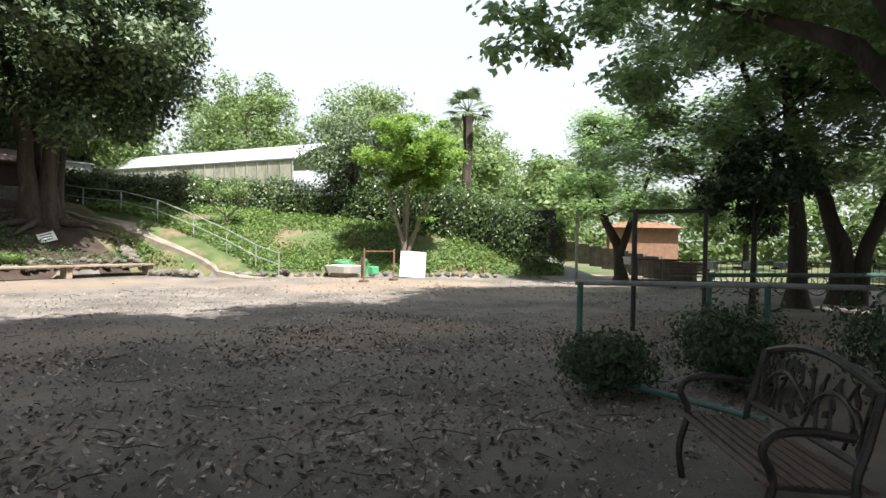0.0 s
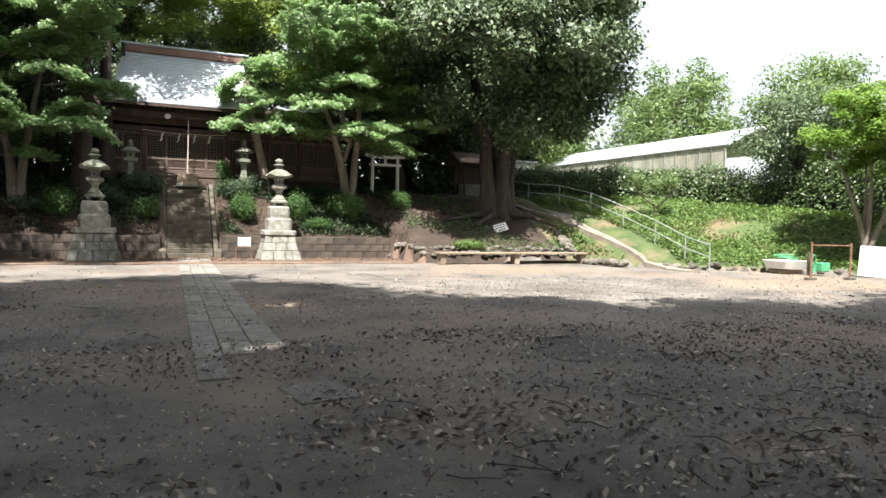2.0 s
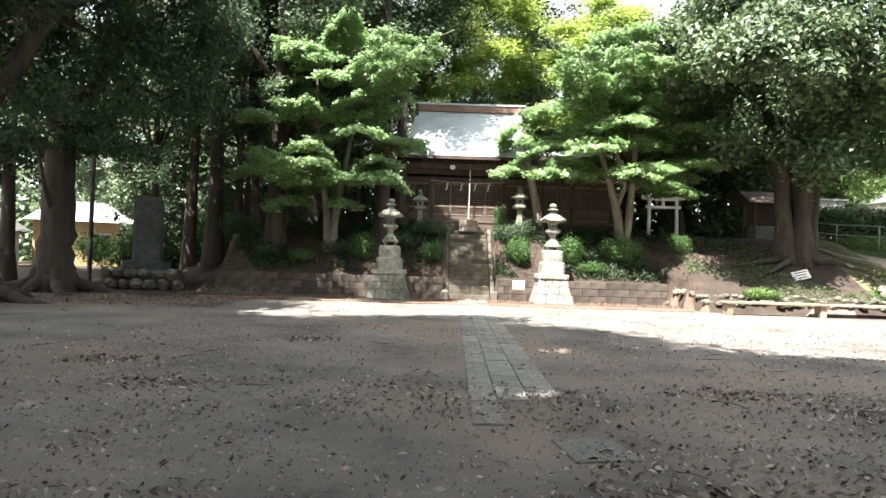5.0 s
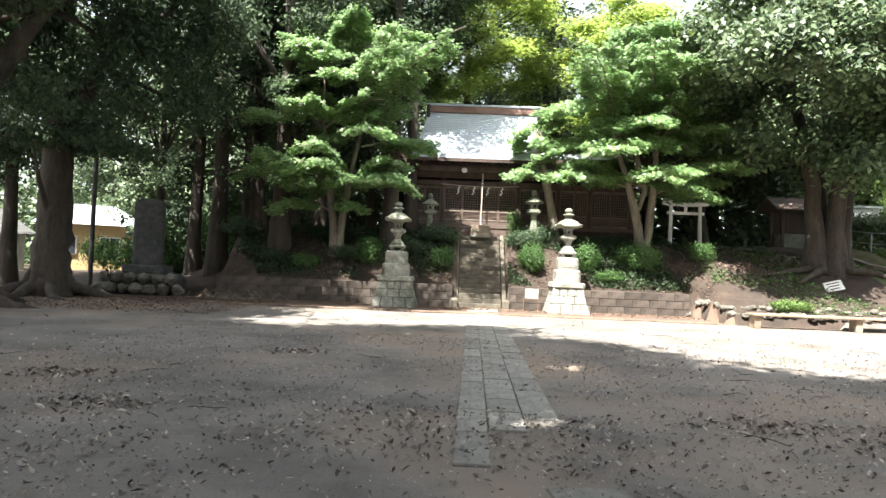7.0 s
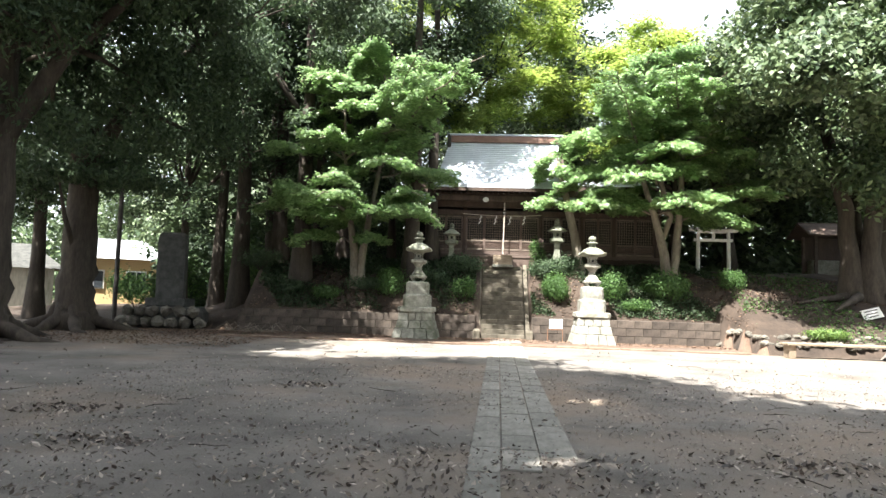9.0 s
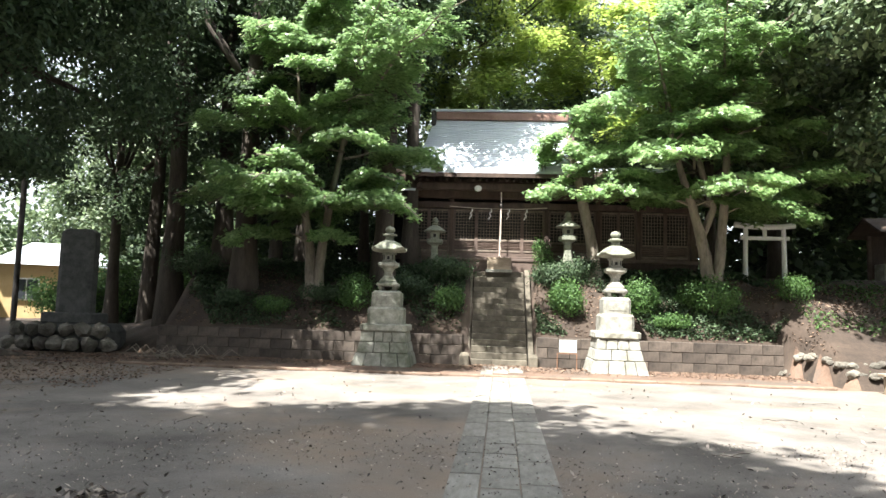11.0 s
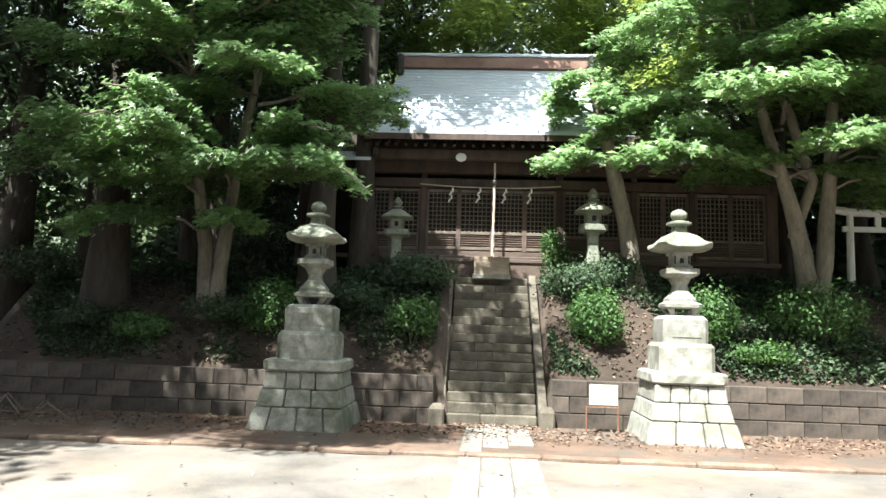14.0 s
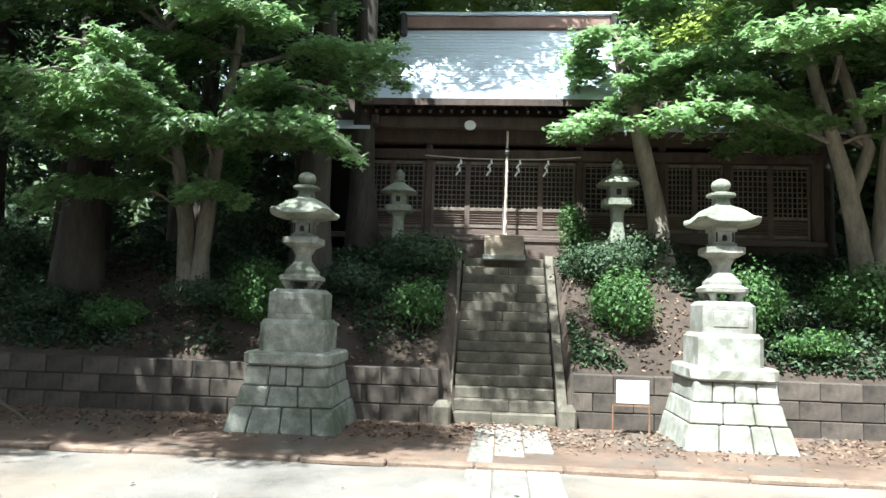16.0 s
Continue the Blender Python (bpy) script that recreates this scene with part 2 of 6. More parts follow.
def raw_mesh(name, co, faces_per, material, parent=None, loops=None):
    """A mesh straight from numpy arrays: co (n, 3) and equal-sized faces."""
    me = bpy.data.meshes.new(name)
    co = np.asarray(co, dtype=np.float32)
    fc = np.asarray(loops, dtype=np.int32)
    me.vertices.add(len(co))
    me.vertices.foreach_set("co", co.ravel())
    nf = len(fc)
    me.loops.add(nf * faces_per)
    me.loops.foreach_set("vertex_index", fc.ravel())
    me.polygons.add(nf)
    me.polygons.foreach_set("loop_start", np.arange(0, nf * faces_per, faces_per, dtype=np.int32))
    me.polygons.foreach_set("loop_total", np.full(nf, faces_per, dtype=np.int32))
    me.update(calc_edges=True)
    me.materials.append(material)
    ob = new(name, me)
    if parent is not None:
        ob.parent = parent
    return ob


def unit(v):
    return v / np.maximum(np.linalg.norm(v, axis=1, keepdims=True), 1e-6)


def leaf_cloud(name, pts, nrm, length, width, material, parent, rng, star=False, droop=0.0):
    """Leaves at pts; nrm: the way each blade faces, roughly. star: three-lobed leaves."""
    n = len(pts)
    nrm = unit(nrm)
    t = rng.normal(size=(n, 3))
    t = unit(t - nrm * np.sum(t * nrm, axis=1, keepdims=True))
    t[:, 2] -= droop
    t = unit(t)
    b = unit(np.cross(nrm, t))
    k = rng.uniform(0.65, 1.3, size=(n, 1))
    ln, wd = length * k, width * k
    if not star:
        co = np.stack([pts - t * ln * 0.5, pts + b * wd * 0.5 + nrm * wd * 0.15, pts + t * ln * 0.5, pts - b * wd * 0.5 + nrm * wd * 0.15], axis=1).reshape(-1, 3)
        return raw_mesh(name, co, 4, material, parent, np.arange(n * 4).reshape(-1, 4))
    # a centre, three long tips and the notches between them
    base = pts - t * ln * 0.3
    tip = pts + t * ln * 0.6
    l1, r1 = pts + b * wd * 0.75 + t * ln * 0.12, pts - b * wd * 0.75 + t * ln * 0.12
    ln1, rn1 = pts + b * wd * 0.16 + t * ln * 0.12, pts - b * wd * 0.16 + t * ln * 0.12
    co = np.stack([base, l1, ln1, tip, rn1, r1], axis=1).reshape(-1, 3)
    i = np.arange(n)[:, None] * 6
    fc = np.concatenate([i + np.array([[0, 2, 1]]), i + np.array([[0, 5, 4]]), i + np.array([[0, 4, 2]]), i + np.array([[2, 4, 3]])])
    return raw_mesh(name, co, 3, material, parent, fc)


def clump_points(clumps, n, rng, shell=0.55):
    """Points scattered in ellipsoid clumps (x, y, z, rx, ry, rz), thicker towards the outside; also the outward way."""
    c = np.asarray(clumps, dtype=float)
    vol = c[:, 3] * c[:, 4] + c[:, 3] * c[:, 5] + c[:, 4] * c[:, 5]
    idx = rng.choice(len(c), size=n, p=vol / vol.sum())
    d = unit(rng.normal(size=(n, 3)))
    r = shell + (1 - shell) * rng.random((n, 1)) ** 0.7
    r *= 1 + 0.24 * rng.normal(size=(n, 1))
    return c[idx, :3] + d * r * c[idx, 3:], d


def smooth_line(pts, n=5):
    """A soft curve through points."""
    p = [Vector(q) for q in pts]
    p = [p[0] * 2 - p[1]] + p + [p[-1] * 2 - p[-2]]
    out = []
    for a, b, c, d in zip(p, p[1:], p[2:], p[3:]):
        for k in range(n):
            t = k / n
            out.append(0.5 * ((b * 2) + (c - a) * t + (a * 2 - b * 5 + c * 4 - d) * t * t + (b * 3 - a - c * 3 + d) * t ** 3))
    return out + [p[-2]]


# ---------------------------------------------------------------- the lie of the land
BX = [-60, -14, -8.6, -8.2, 8.4, 9.0, 15.5, 16.9, 20, 22.5, 24.5, 26, 60]
BY = [30, 27.5, 25.6, 25.1, 25.1, 22.5, 22.3, 18.9, 17.3, 14.9, 11.6, 9.6, 25]
FX = [-60, -13, -8.4, -8.2, 8.4, 9, 16, 17, 22, 26, 30, 60]
FOOT = [0, 0, 0.25, 0.76, 0.76, 0.25, 0.2, 0.12, 0.12, 0.1, 0.1, 0.1]
PLAT = [0, 0.5, 1.7, 2.65, 2.7, 2.75, 2.85, 2.9, 2.9, 1.9, 1.9, 2.5]
RUN = [8, 6, 4, 2.6, 2.7, 6.5, 7.5, 8, 9, 6, 6, 12]


def height(x, y):
    x, y = np.asarray(x, float), np.asarray(y, float)
    d = y - np.interp(x, BX, BY)
    d = np.where(x > 16, d * 0.8, d)
    f, p, r = np.interp(x, FX, FOOT), np.interp(x, FX, PLAT), np.interp(x, FX, RUN)
    u = np.clip(d / r, 0, 1)
    h = np.where(d > 0, f + (p - f) * (1 - (1 - u) ** 1.5), 0.0)
    stairs = (x > 0.2) & (x < 2.05) & (y > 24.5) & (y < 27.75)
    h = np.where(stairs, np.clip((y - 25.2) / 2.75 * 2.6 - 0.3, 0, 2.4), h)
    h = np.where((d <= 0) & (y > 22.5) & (x > -8) & (x < 8.5), 0.05, h)
    lump = 0.03 * np.sin(x * 1.9 + 0.7 * y) * np.sin(y * 1.3 - 0.4 * x) + 0.02 * np.sin(x * 4.1 + 1) * np.sin(y * 3.7)
    return h + np.where(d > 0.3, lump * 1.6, lump * 0.25)


def hz(x, y):
    return float(height(x, y))


def steps_of(*spans):
    out = []
    for a, b, s in spans:
        out += list(np.arange(a, b, s))
    return np.array(out + [spans[-1][1]])


gx = steps_of((-900, -100, 100), (-100, -30, 10), (-30, -13, 1.0), (-13, 29, 0.2), (29, 60, 1.0), (60, 100, 10), (100, 900, 100))
gy = steps_of((-900, -100, 100), (-100, -20, 10), (-20, 4, 1.0), (4, 16, 0.4), (16, 31, 0.2), (31, 60, 1.0), (60, 100, 10), (100, 900, 100))
XX, YY = np.meshgrid(gx, gy, indexing="ij")
ZZ = height(XX, YY)
far = np.maximum(np.abs(XX), np.abs(YY)) > 110
ZZ = np.where(far, 0.0, ZZ)
ny = len(gy)
ii, jj = np.meshgrid(np.arange(len(gx) - 1), np.arange(ny - 1), indexing="ij")
quad = np.stack([ii * ny + jj, (ii + 1) * ny + jj, (ii + 1) * ny + jj + 1, ii * ny + jj + 1], axis=-1).reshape(-1, 4)
ground = raw_mesh("ground", np.stack([XX, YY, ZZ], axis=-1).reshape(-1, 3), 4, M_DIRT, None, quad)
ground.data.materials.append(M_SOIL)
ground.data.materials.append(M_TURF)
ground.data.materials.append(M_LEDGE)
cx = ((gx[ii] + gx[ii + 1]) / 2).ravel()
cy = ((gy[jj] + gy[jj + 1]) / 2).ravel()
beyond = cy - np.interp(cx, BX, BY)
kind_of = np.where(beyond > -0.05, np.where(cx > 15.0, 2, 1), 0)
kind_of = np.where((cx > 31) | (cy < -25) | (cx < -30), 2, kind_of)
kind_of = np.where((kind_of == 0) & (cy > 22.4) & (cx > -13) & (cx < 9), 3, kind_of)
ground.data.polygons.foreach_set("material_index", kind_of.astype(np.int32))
ground.data.shade_smooth()
tagged(ground, "packed grey-brown dirt yard rising to a wooded bank", "ground", kind="structure")


# ---------------------------------------------------------------- trees
def tree(name, label, x, y, trunks, clumps, leaves, leaf, material, bark=M_BARK, seed=1, star=False, flat=0.0, shell=0.5, boughs=14, droop=0.0, base=None, group=""):
    """trunks: polylines [(dx, dy, dz, r), ...] from the foot; clumps: ellipsoids about the foot."""
    rnd, rng = random.Random(seed), np.random.default_rng(seed)
    z0 = (hz(x, y) if base is None else base) - 0.05
    ob = thing(name, pose(x, y, z0), label, "tree", group)
    bm = bmesh.new()
    for line in trunks:
        pts, rad = [], []
        for a, b in zip(line, line[1:]):
            for s in range(4):
                f = s / 4
                pts.append([a[k] + (b[k] - a[k]) * f + (rnd.uniform(-0.12, 0.12) * a[3] if s else 0) for k in range(3)])
                rad.append((a[3] + (b[3] - a[3]) * f))
        pts.append(line[-1][:3])
        rad.append(line[-1][3])
        if line[0][2] <= 0.01:
            rad[0] *= 1.55
            rad[1] *= 1.15
            pts.insert(0, [line[0][0], line[0][1], -0.55])
            rad.insert(0, rad[0] * 1.15)
        tube(bm, pts, rad, 12, 0.10, rnd)
    ends = [l[-1] for l in trunks] + [l[len(l) // 2] for l in trunks if len(l) > 2]
    for c in rnd.sample(list(clumps), min(boughs, len(clumps))):
        e = min(ends, key=lambda q: (q[0] - c[0]) ** 2 + (q[1] - c[1]) ** 2 + 0.6 * (q[2] - c[2]) ** 2)
        mid = [(e[k] + c[k]) / 2 + rnd.uniform(-0.25, 0.25) for k in range(3)]
        r0 = max(0.02, min(e[3] * 0.6, 0.12))
        tube(bm, [e[:3], mid, c[:3]], [r0, r0 * 0.6, r0 * 0.15], 6)
    part("trunk", bm, bark, ob, smooth=True)
    if leaves:
        p, d = clump_points(clumps, leaves, rng, shell)
        nr = d + rng.normal(size=d.shape) * 0.8
        nr[:, 2] = np.abs(nr[:, 2]) * (1 + flat) + 0.35 + flat * 2
        leaf_cloud("crown", p, nr, leaf[0], leaf[1], material, ob, rng, star, droop)
    return ob


def spray_tree(name, label, x, y, trunks, boughs, leaf, material, bark, seed, per_metre=300):
    """A maple whose boughs (start, end, width, droop) carry flat drooping fans of leaves with air between them."""
    rnd, rng = random.Random(seed), np.random.default_rng(seed)
    z0 = hz(x, y) - 0.05
    ob = tree(name, label, x, y, trunks, [], 0, leaf, material, bark, seed, base=z0 + 0.05)
    twig, pts, nrm = bmesh.new(), [], []
    for a, b, width, droop in boughs:
        a, b = np.array(a, float), np.array(b, float)
        ln = float(np.linalg.norm(b - a))
        side = np.cross(b - a, (0, 0, 1.0))
        side /= max(np.linalg.norm(side), 1e-6)

        def along(f):
            f = np.asarray(f, float)[..., None]
            return a + (b - a) * f + np.array([0, 0, 1.0]) * (0.9 * f * (1 - f) - droop * f ** 3)

        line = along(np.linspace(0, 1, 7))
        line[1:-1] += rng.normal(size=(5, 3)) * 0.05
        tube(twig, [tuple(p) for p in line], [0.014 + 0.016 * ln * (1 - k / 6) * 0.6 for k in range(7)], 5)
        for k in range(rnd.randint(7, 10)):
            f = 0.25 + 0.75 * (k + rnd.random()) / 10
            sgn = 1 if k % 2 else -1
            reach = width * rnd.uniform(0.55, 1.1) * (1.15 - 0.75 * abs(f - 0.55))
            root = along(f)
            tip = root + side * sgn * reach + (b - a) / ln * reach * rnd.uniform(0.3, 0.9)
            tip[2] -= 0.22 * reach + rnd.uniform(-0.08, 0.16)
            tube(twig, [tuple(root), tuple((root + tip) / 2 + (0, 0, 0.05)), tuple(tip)], [0.011, 0.007, 0.003], 4)
            n = int(per_metre * reach * rnd.uniform(0.6, 1.2))
            g = rng.random((n, 1)) ** 0.7
            wide = 0.09 + 0.27 * reach * np.sqrt(np.clip(g * (1.15 - g), 0, 1)) * 1.9
            p = root + (tip - root) * g + (b - a) / ln * rng.normal(size=(n, 1)) * wide * 0.55
            p += side * rng.normal(size=(n, 1)) * 0.09
            p[:, 2] += rng.normal(size=n) * 0.05 - 0.12 * (g[:, 0] ** 2)
            pts.append(p)
            d = np.repeat((tip - root)[None], n, 0) * 0.25 + rng.normal(size=(n, 3)) * 0.32
            d[:, 1] -= 0.75
            d[:, 2] = 0.9
            nrm.append(d)
    part("bough", twig, bark, ob)
    leaf_cloud("crown", np.concatenate(pts), np.concatenate(nrm), leaf[0], leaf[1], material, ob, rng, True, 0.35)
    return ob


def fan_boughs(rnd, stems, n, z0, z1, reach, width, front=0.0):
    """n boughs that leave points of the stems at heights z0 to z1, going out and round; front: pull towards the yard."""
    out = []
    for k in range(n):
        s = rnd.choice(stems)
        z = z0 + (z1 - z0) * (k + rnd.random()) / n
        q = min(range(len(s)), key=lambda i: abs(s[i][2] - z))
        az = k * 2.399 + rnd.uniform(-0.4, 0.4)
        r = reach * rnd.uniform(0.55, 1.05) * (1.15 - 0.55 * (z - z0) / max(z1 - z0, 0.1))
        root = (s[q][0], s[q][1], min(s[q][2], z))
        out.append((root, (root[0] + math.cos(az) * r, root[1] + math.sin(az) * r * 0.8 - front, z + rnd.uniform(-0.15, 0.35)), width * rnd.uniform(0.75, 1.2), rnd.uniform(0.15, 0.6)))
    return out


def crown(rnd, c, r, n, size, flat=1.0, hollow=0.45):
    """n clumps spread through an ellipsoid c, r, each about size wide."""
    out = []
    for _ in range(n):
        d = Vector((rnd.gauss(0, 1), rnd.gauss(0, 1), rnd.gauss(0, 1))).normalized()
        k = hollow + (1 - hollow) * rnd.random() ** 0.6
        s = size * rnd.uniform(0.65, 1.3)
        out.append((c[0] + d.x * r[0] * k, c[1] + d.y * r[1] * k, c[2] + d.z * r[2] * k, s, s, s * flat))
    return out


def straight(h, r, lean=(0, 0), top=0.35):
    return [(0, 0, 0, r), (lean[0] * 0.4, lean[1] * 0.4, h * 0.45, r * 0.75), (lean[0], lean[1], h, r * top)]


def buttressed(h, r, seed):
    """A thick stem that flares into spreading roots."""
    rnd = random.Random(seed)
    lines = [[(0, 0, 0, r * 1.15), (0, 0, 0.35, r * 1.12), (0, 0, 1.0, r * 0.98), (0.05, 0, 2.2, r * 0.88), (0, 0.1, 5.5, r * 0.72), (0, 0.2, h, r * 0.35)]]
    for k in range(7):
        a = k * 0.9 + rnd.uniform(-0.25, 0.25)
        e = rnd.uniform(1.5, 2.3) * r + 0.4
        lines.append([(math.cos(a) * r * 0.55, math.sin(a) * r * 0.55, 1.0, r * 0.3), (math.cos(a) * r * 1.05, math.sin(a) * r * 1.05, 0.38, r * 0.34), (math.cos(a) * e, math.sin(a) * e, 0.06, r * 0.24), (math.cos(a + 0.15) * e * 1.5, math.sin(a + 0.15) * e * 1.5, -0.06, r * 0.1)])
    return lines


R = random.Random(11)
# the great evergreen above the log bench, several stems from one root
tree("evergreen_tree", "large dense evergreen with several stems on bank", 13.8, 26.0,
     [[(-0.42, 0, 0, 0.34), (-0.62, 0, 3.0, 0.26), (-1.6, 0.2, 7.5, 0.15)], [(0.1, -0.1, 0, 0.36), (0.2, -0.2, 3.0, 0.27), (0.9, -0.5, 8, 0.15)],
      [(0.5, 0.2, 0, 0.3), (0.85, 0.3, 3.2, 0.22), (2.6, 0.4, 7, 0.12)], [(-0.1, 0.4, 0, 0.42), (0, 1.0, 4, 0.3), (0.2, 1.6, 9, 0.1)],
      [(0.3, -0.5, 0.02, 0.16), (1.0, -1.3, -0.1, 0.1), (1.7, -2.0, -0.45, 0.04)], [(-0.5, -0.5, 0.02, 0.16), (-1.2, -1.2, -0.2, 0.1), (-2.0, -1.9, -0.5, 0.04)],
      [(-0.6, -0.2, 0.02, 0.16), (-1.7, -0.7, -0.1, 0.1), (-2.8, -1.0, -0.3, 0.04)]],
     # the last 22 clumps are boughs added in front to shade the bank
     crown(R, (0.3, -0.6, 8.5), (5.9, 4.8, 5.2), 150, 0.95, 0.85) + [(2.6, -1.5, 3.7, 0.9, 0.8, 0.6), (3.2, -1.6, 4.4, 1.0, 0.8, 0.7), (-3.2, -1.4, 4.6, 1.0, 0.8, 0.7), (3.9, -1.2, 5.0, 1.1, 0.9, 0.8)] + [(R.uniform(-5.0, 0.5), R.uniform(-5.6, -3.6), R.uniform(5.8, 7.6), 0.9, 0.8, 0.6) for _ in range(22)], 92000, (0.24, 0.125), M_EVER, seed=3, droop=0.5, boughs=30)
# maple beside the steps, forked pale stem
RM = random.Random(31)
STEMS = [[(0, 0, 0, 0.2), (-0.12, 0, 1.2, 0.17), (-0.55, -0.2, 2.6, 0.12), (-1.2, -0.5, 4.4, 0.07), (-1.5, -0.6, 6.2, 0.04)], [(0.12, 0, 0, 0.18), (0.3, 0, 1.3, 0.15), (0.4, -0.1, 3.0, 0.12), (0.45, -0.3, 5.2, 0.07), (0.3, -0.3, 7.4, 0.03)],
         [(-0.3, 0, 1.5, 0.11), (0.1, 0, 2.6, 0.1), (-0.4, 0.1, 4.4, 0.08), (-0.6, 0.3, 6.6, 0.03)]]
spray_tree("maple_tree", "forked maple with layered bright green sprays", 7.1, 26.5, STEMS,
           fan_boughs(RM, STEMS, 46, 2.9, 8.4, 3.3, 0.85, 0.3)
           + [((-0.5, -0.2, 2.6), (-3.6, -1.1, 3.1), 0.7, 0.3), ((-0.7, -0.2, 3.0), (-3.2, -0.6, 3.6), 0.7, 0.3), ((0.35, -0.1, 2.4), (2.7, -0.6, 2.5), 0.7, 0.35), ((0.35, -0.1, 2.8), (3.0, -0.2, 3.1), 0.7, 0.4),
              # these three high forward boughs are added to shade the right bank
              ((-1.2, -0.5, 4.4), (-2.6, -3.6, 7.0), 0.9, 0.2), ((0.4, -0.2, 5.2), (-0.8, -3.8, 7.2), 0.9, 0.2), ((0.4, -0.2, 5.2), (0.8, -3.6, 7.0), 0.9, 0.2)],
           (0.15, 0.13), M_MAPLE, M_BARKG, 5)
STEMS = [[(0, 0, 0, 0.2), (-0.12, 0, 1.0, 0.17), (-0.5, -0.1, 2.6, 0.14), (-0.9, -0.3, 4.2, 0.07)]]
spray_tree("leaning_tree", "leaning mottled grey trunk before the shrine", 4.0, 27.3, STEMS,
           fan_boughs(RM, STEMS, 7, 3.2, 4.8, 1.5, 0.55) + [((-0.5, -0.1, 2.5), (-2.0, -0.5, 2.7), 0.55, 0.35)], (0.13, 0.115), M_MAPLE, M_BARKG, 6)
# maple on the other side of the steps, its sprays reaching out over the lantern
STEMS = [[(0, 0, 0, 0.17), (-0.1, -0.05, 1.3, 0.14), (-0.3, -0.2, 2.6, 0.11), (-0.5, -0.4, 4.6, 0.06), (-0.6, -0.5, 7.0, 0.03)], [(0.16, 0, 0, 0.16), (0.24, 0, 1.4, 0.13), (0.5, -0.3, 2.8, 0.1), (0.9, -0.5, 4.8, 0.06), (1.1, -0.6, 7.2, 0.03)]]
spray_tree("maple_tree", "maple with drooping sunlit sprays over stone lantern", -4.35, 26.2, STEMS,
           fan_boughs(RM, STEMS, 36, 2.5, 8.6, 3.2, 0.85, 0.45)
           + [((-0.3, -0.2, 2.6), (-3.6, -1.5, 3.0), 0.8, 0.35), ((-0.3, -0.2, 2.6), (-3.0, -0.9, 3.6), 0.8, 0.35), ((-0.2, -0.2, 2.3), (-2.6, -1.6, 2.7), 0.75, 0.35), ((-0.2, -0.2, 2.2), (-1.2, -2.0, 2.5), 0.7, 0.3), ((0.4, -0.3, 2.4), (0.7, -2.1, 2.7), 0.75, 0.4), ((0.5, -0.3, 2.6), (2.1, -1.9, 2.7), 0.6, 0.35), ((1.0, -1.0, 2.7), (3.3, -1.8, 2.3), 0.42, 0.25),
              ((-0.2, -0.1, 1.5), (-2.0, -1.3, 1.8), 0.5, 0.3), ((0.2, 0, 1.5), (0.9, -1.3, 1.7), 0.45, 0.25), ((0.8, -0.5, 4.6), (2.4, -3.6, 7.6), 0.9, 0.2), ((0.8, -0.5, 4.6), (3.8, -3.2, 7.3), 0.9, 0.2), ((0.8, -0.5, 5.2), (4.6, -2.8, 7.9), 0.8, 0.2)],
           (0.145, 0.125), M_MAPLE, M_BARKG, 7)
tree("tall_maple", "tall sunlit yellow-green maple crown over shrine", 0.4, 31.8, [straight(9, 0.24)],
     [(R.uniform(-4.2, 3.6), R.uniform(-3.2, 1.0), R.uniform(6.2, 13.5), R.uniform(0.7, 1.3), R.uniform(0.7, 1.2), 0.45) for _ in range(80)], 52000, (0.16, 0.13), M_YMAPLE, M_BARK, 8, star=True, flat=0.9, shell=0.1)
tree("tall_maple", "tall maple with bright layered crown behind bank", 8.4, 30.5, [straight(8, 0.2)],
     [(R.uniform(-3.6, 3.0), R.uniform(-2.5, 1.0), R.uniform(4.8, 10.5), R.uniform(0.7, 1.3), R.uniform(0.7, 1.1), 0.45) for _ in range(60)], 40000, (0.16, 0.13), M_YMAPLE, M_BARK, 9, star=True, flat=0.9, shell=0.1)
# tall straight stems left of the shrine
for k, (x, y, r, h) in enumerate([(-2.35, 26.7, 0.27, 13), (-1.7, 27.9, 0.24, 13), (-6.5, 26.4, 0.3, 13), (-8.0, 28.5, 0.28, 13), (-9.3, 27.6, 0.33, 14), (-5.6, 29.5, 0.22, 12), (-11.0, 29.5, 0.26, 13), (-7.2, 31.5, 0.2, 12), (-9.8, 32.5, 0.22, 12), (-3.6, 30.2, 0.16, 10), (-13.2, 31, 0.2, 12)]):
    rr = random.Random(40 + k)
    tree("cedar_tree", "tall straight dark trunk in shaded grove", x, y, [straight(h, r, (rr.uniform(-0.4, 0.4), rr.uniform(-0.3, 0.3)))],
         crown(rr, (0, 0, h * 0.8), (2.5, 2.3, h * 0.3), 26, 0.9, 0.6) + [(rr.uniform(-1.3, 1.3), rr.uniform(-1.0, 1.2), rr.uniform(3.2, 6.5), 0.8, 0.7, 0.4) for _ in range(4 if k > 1 else 0)], 10000, (0.2, 0.09), M_DARKL, seed=60 + k, boughs=12, group="grove trees")
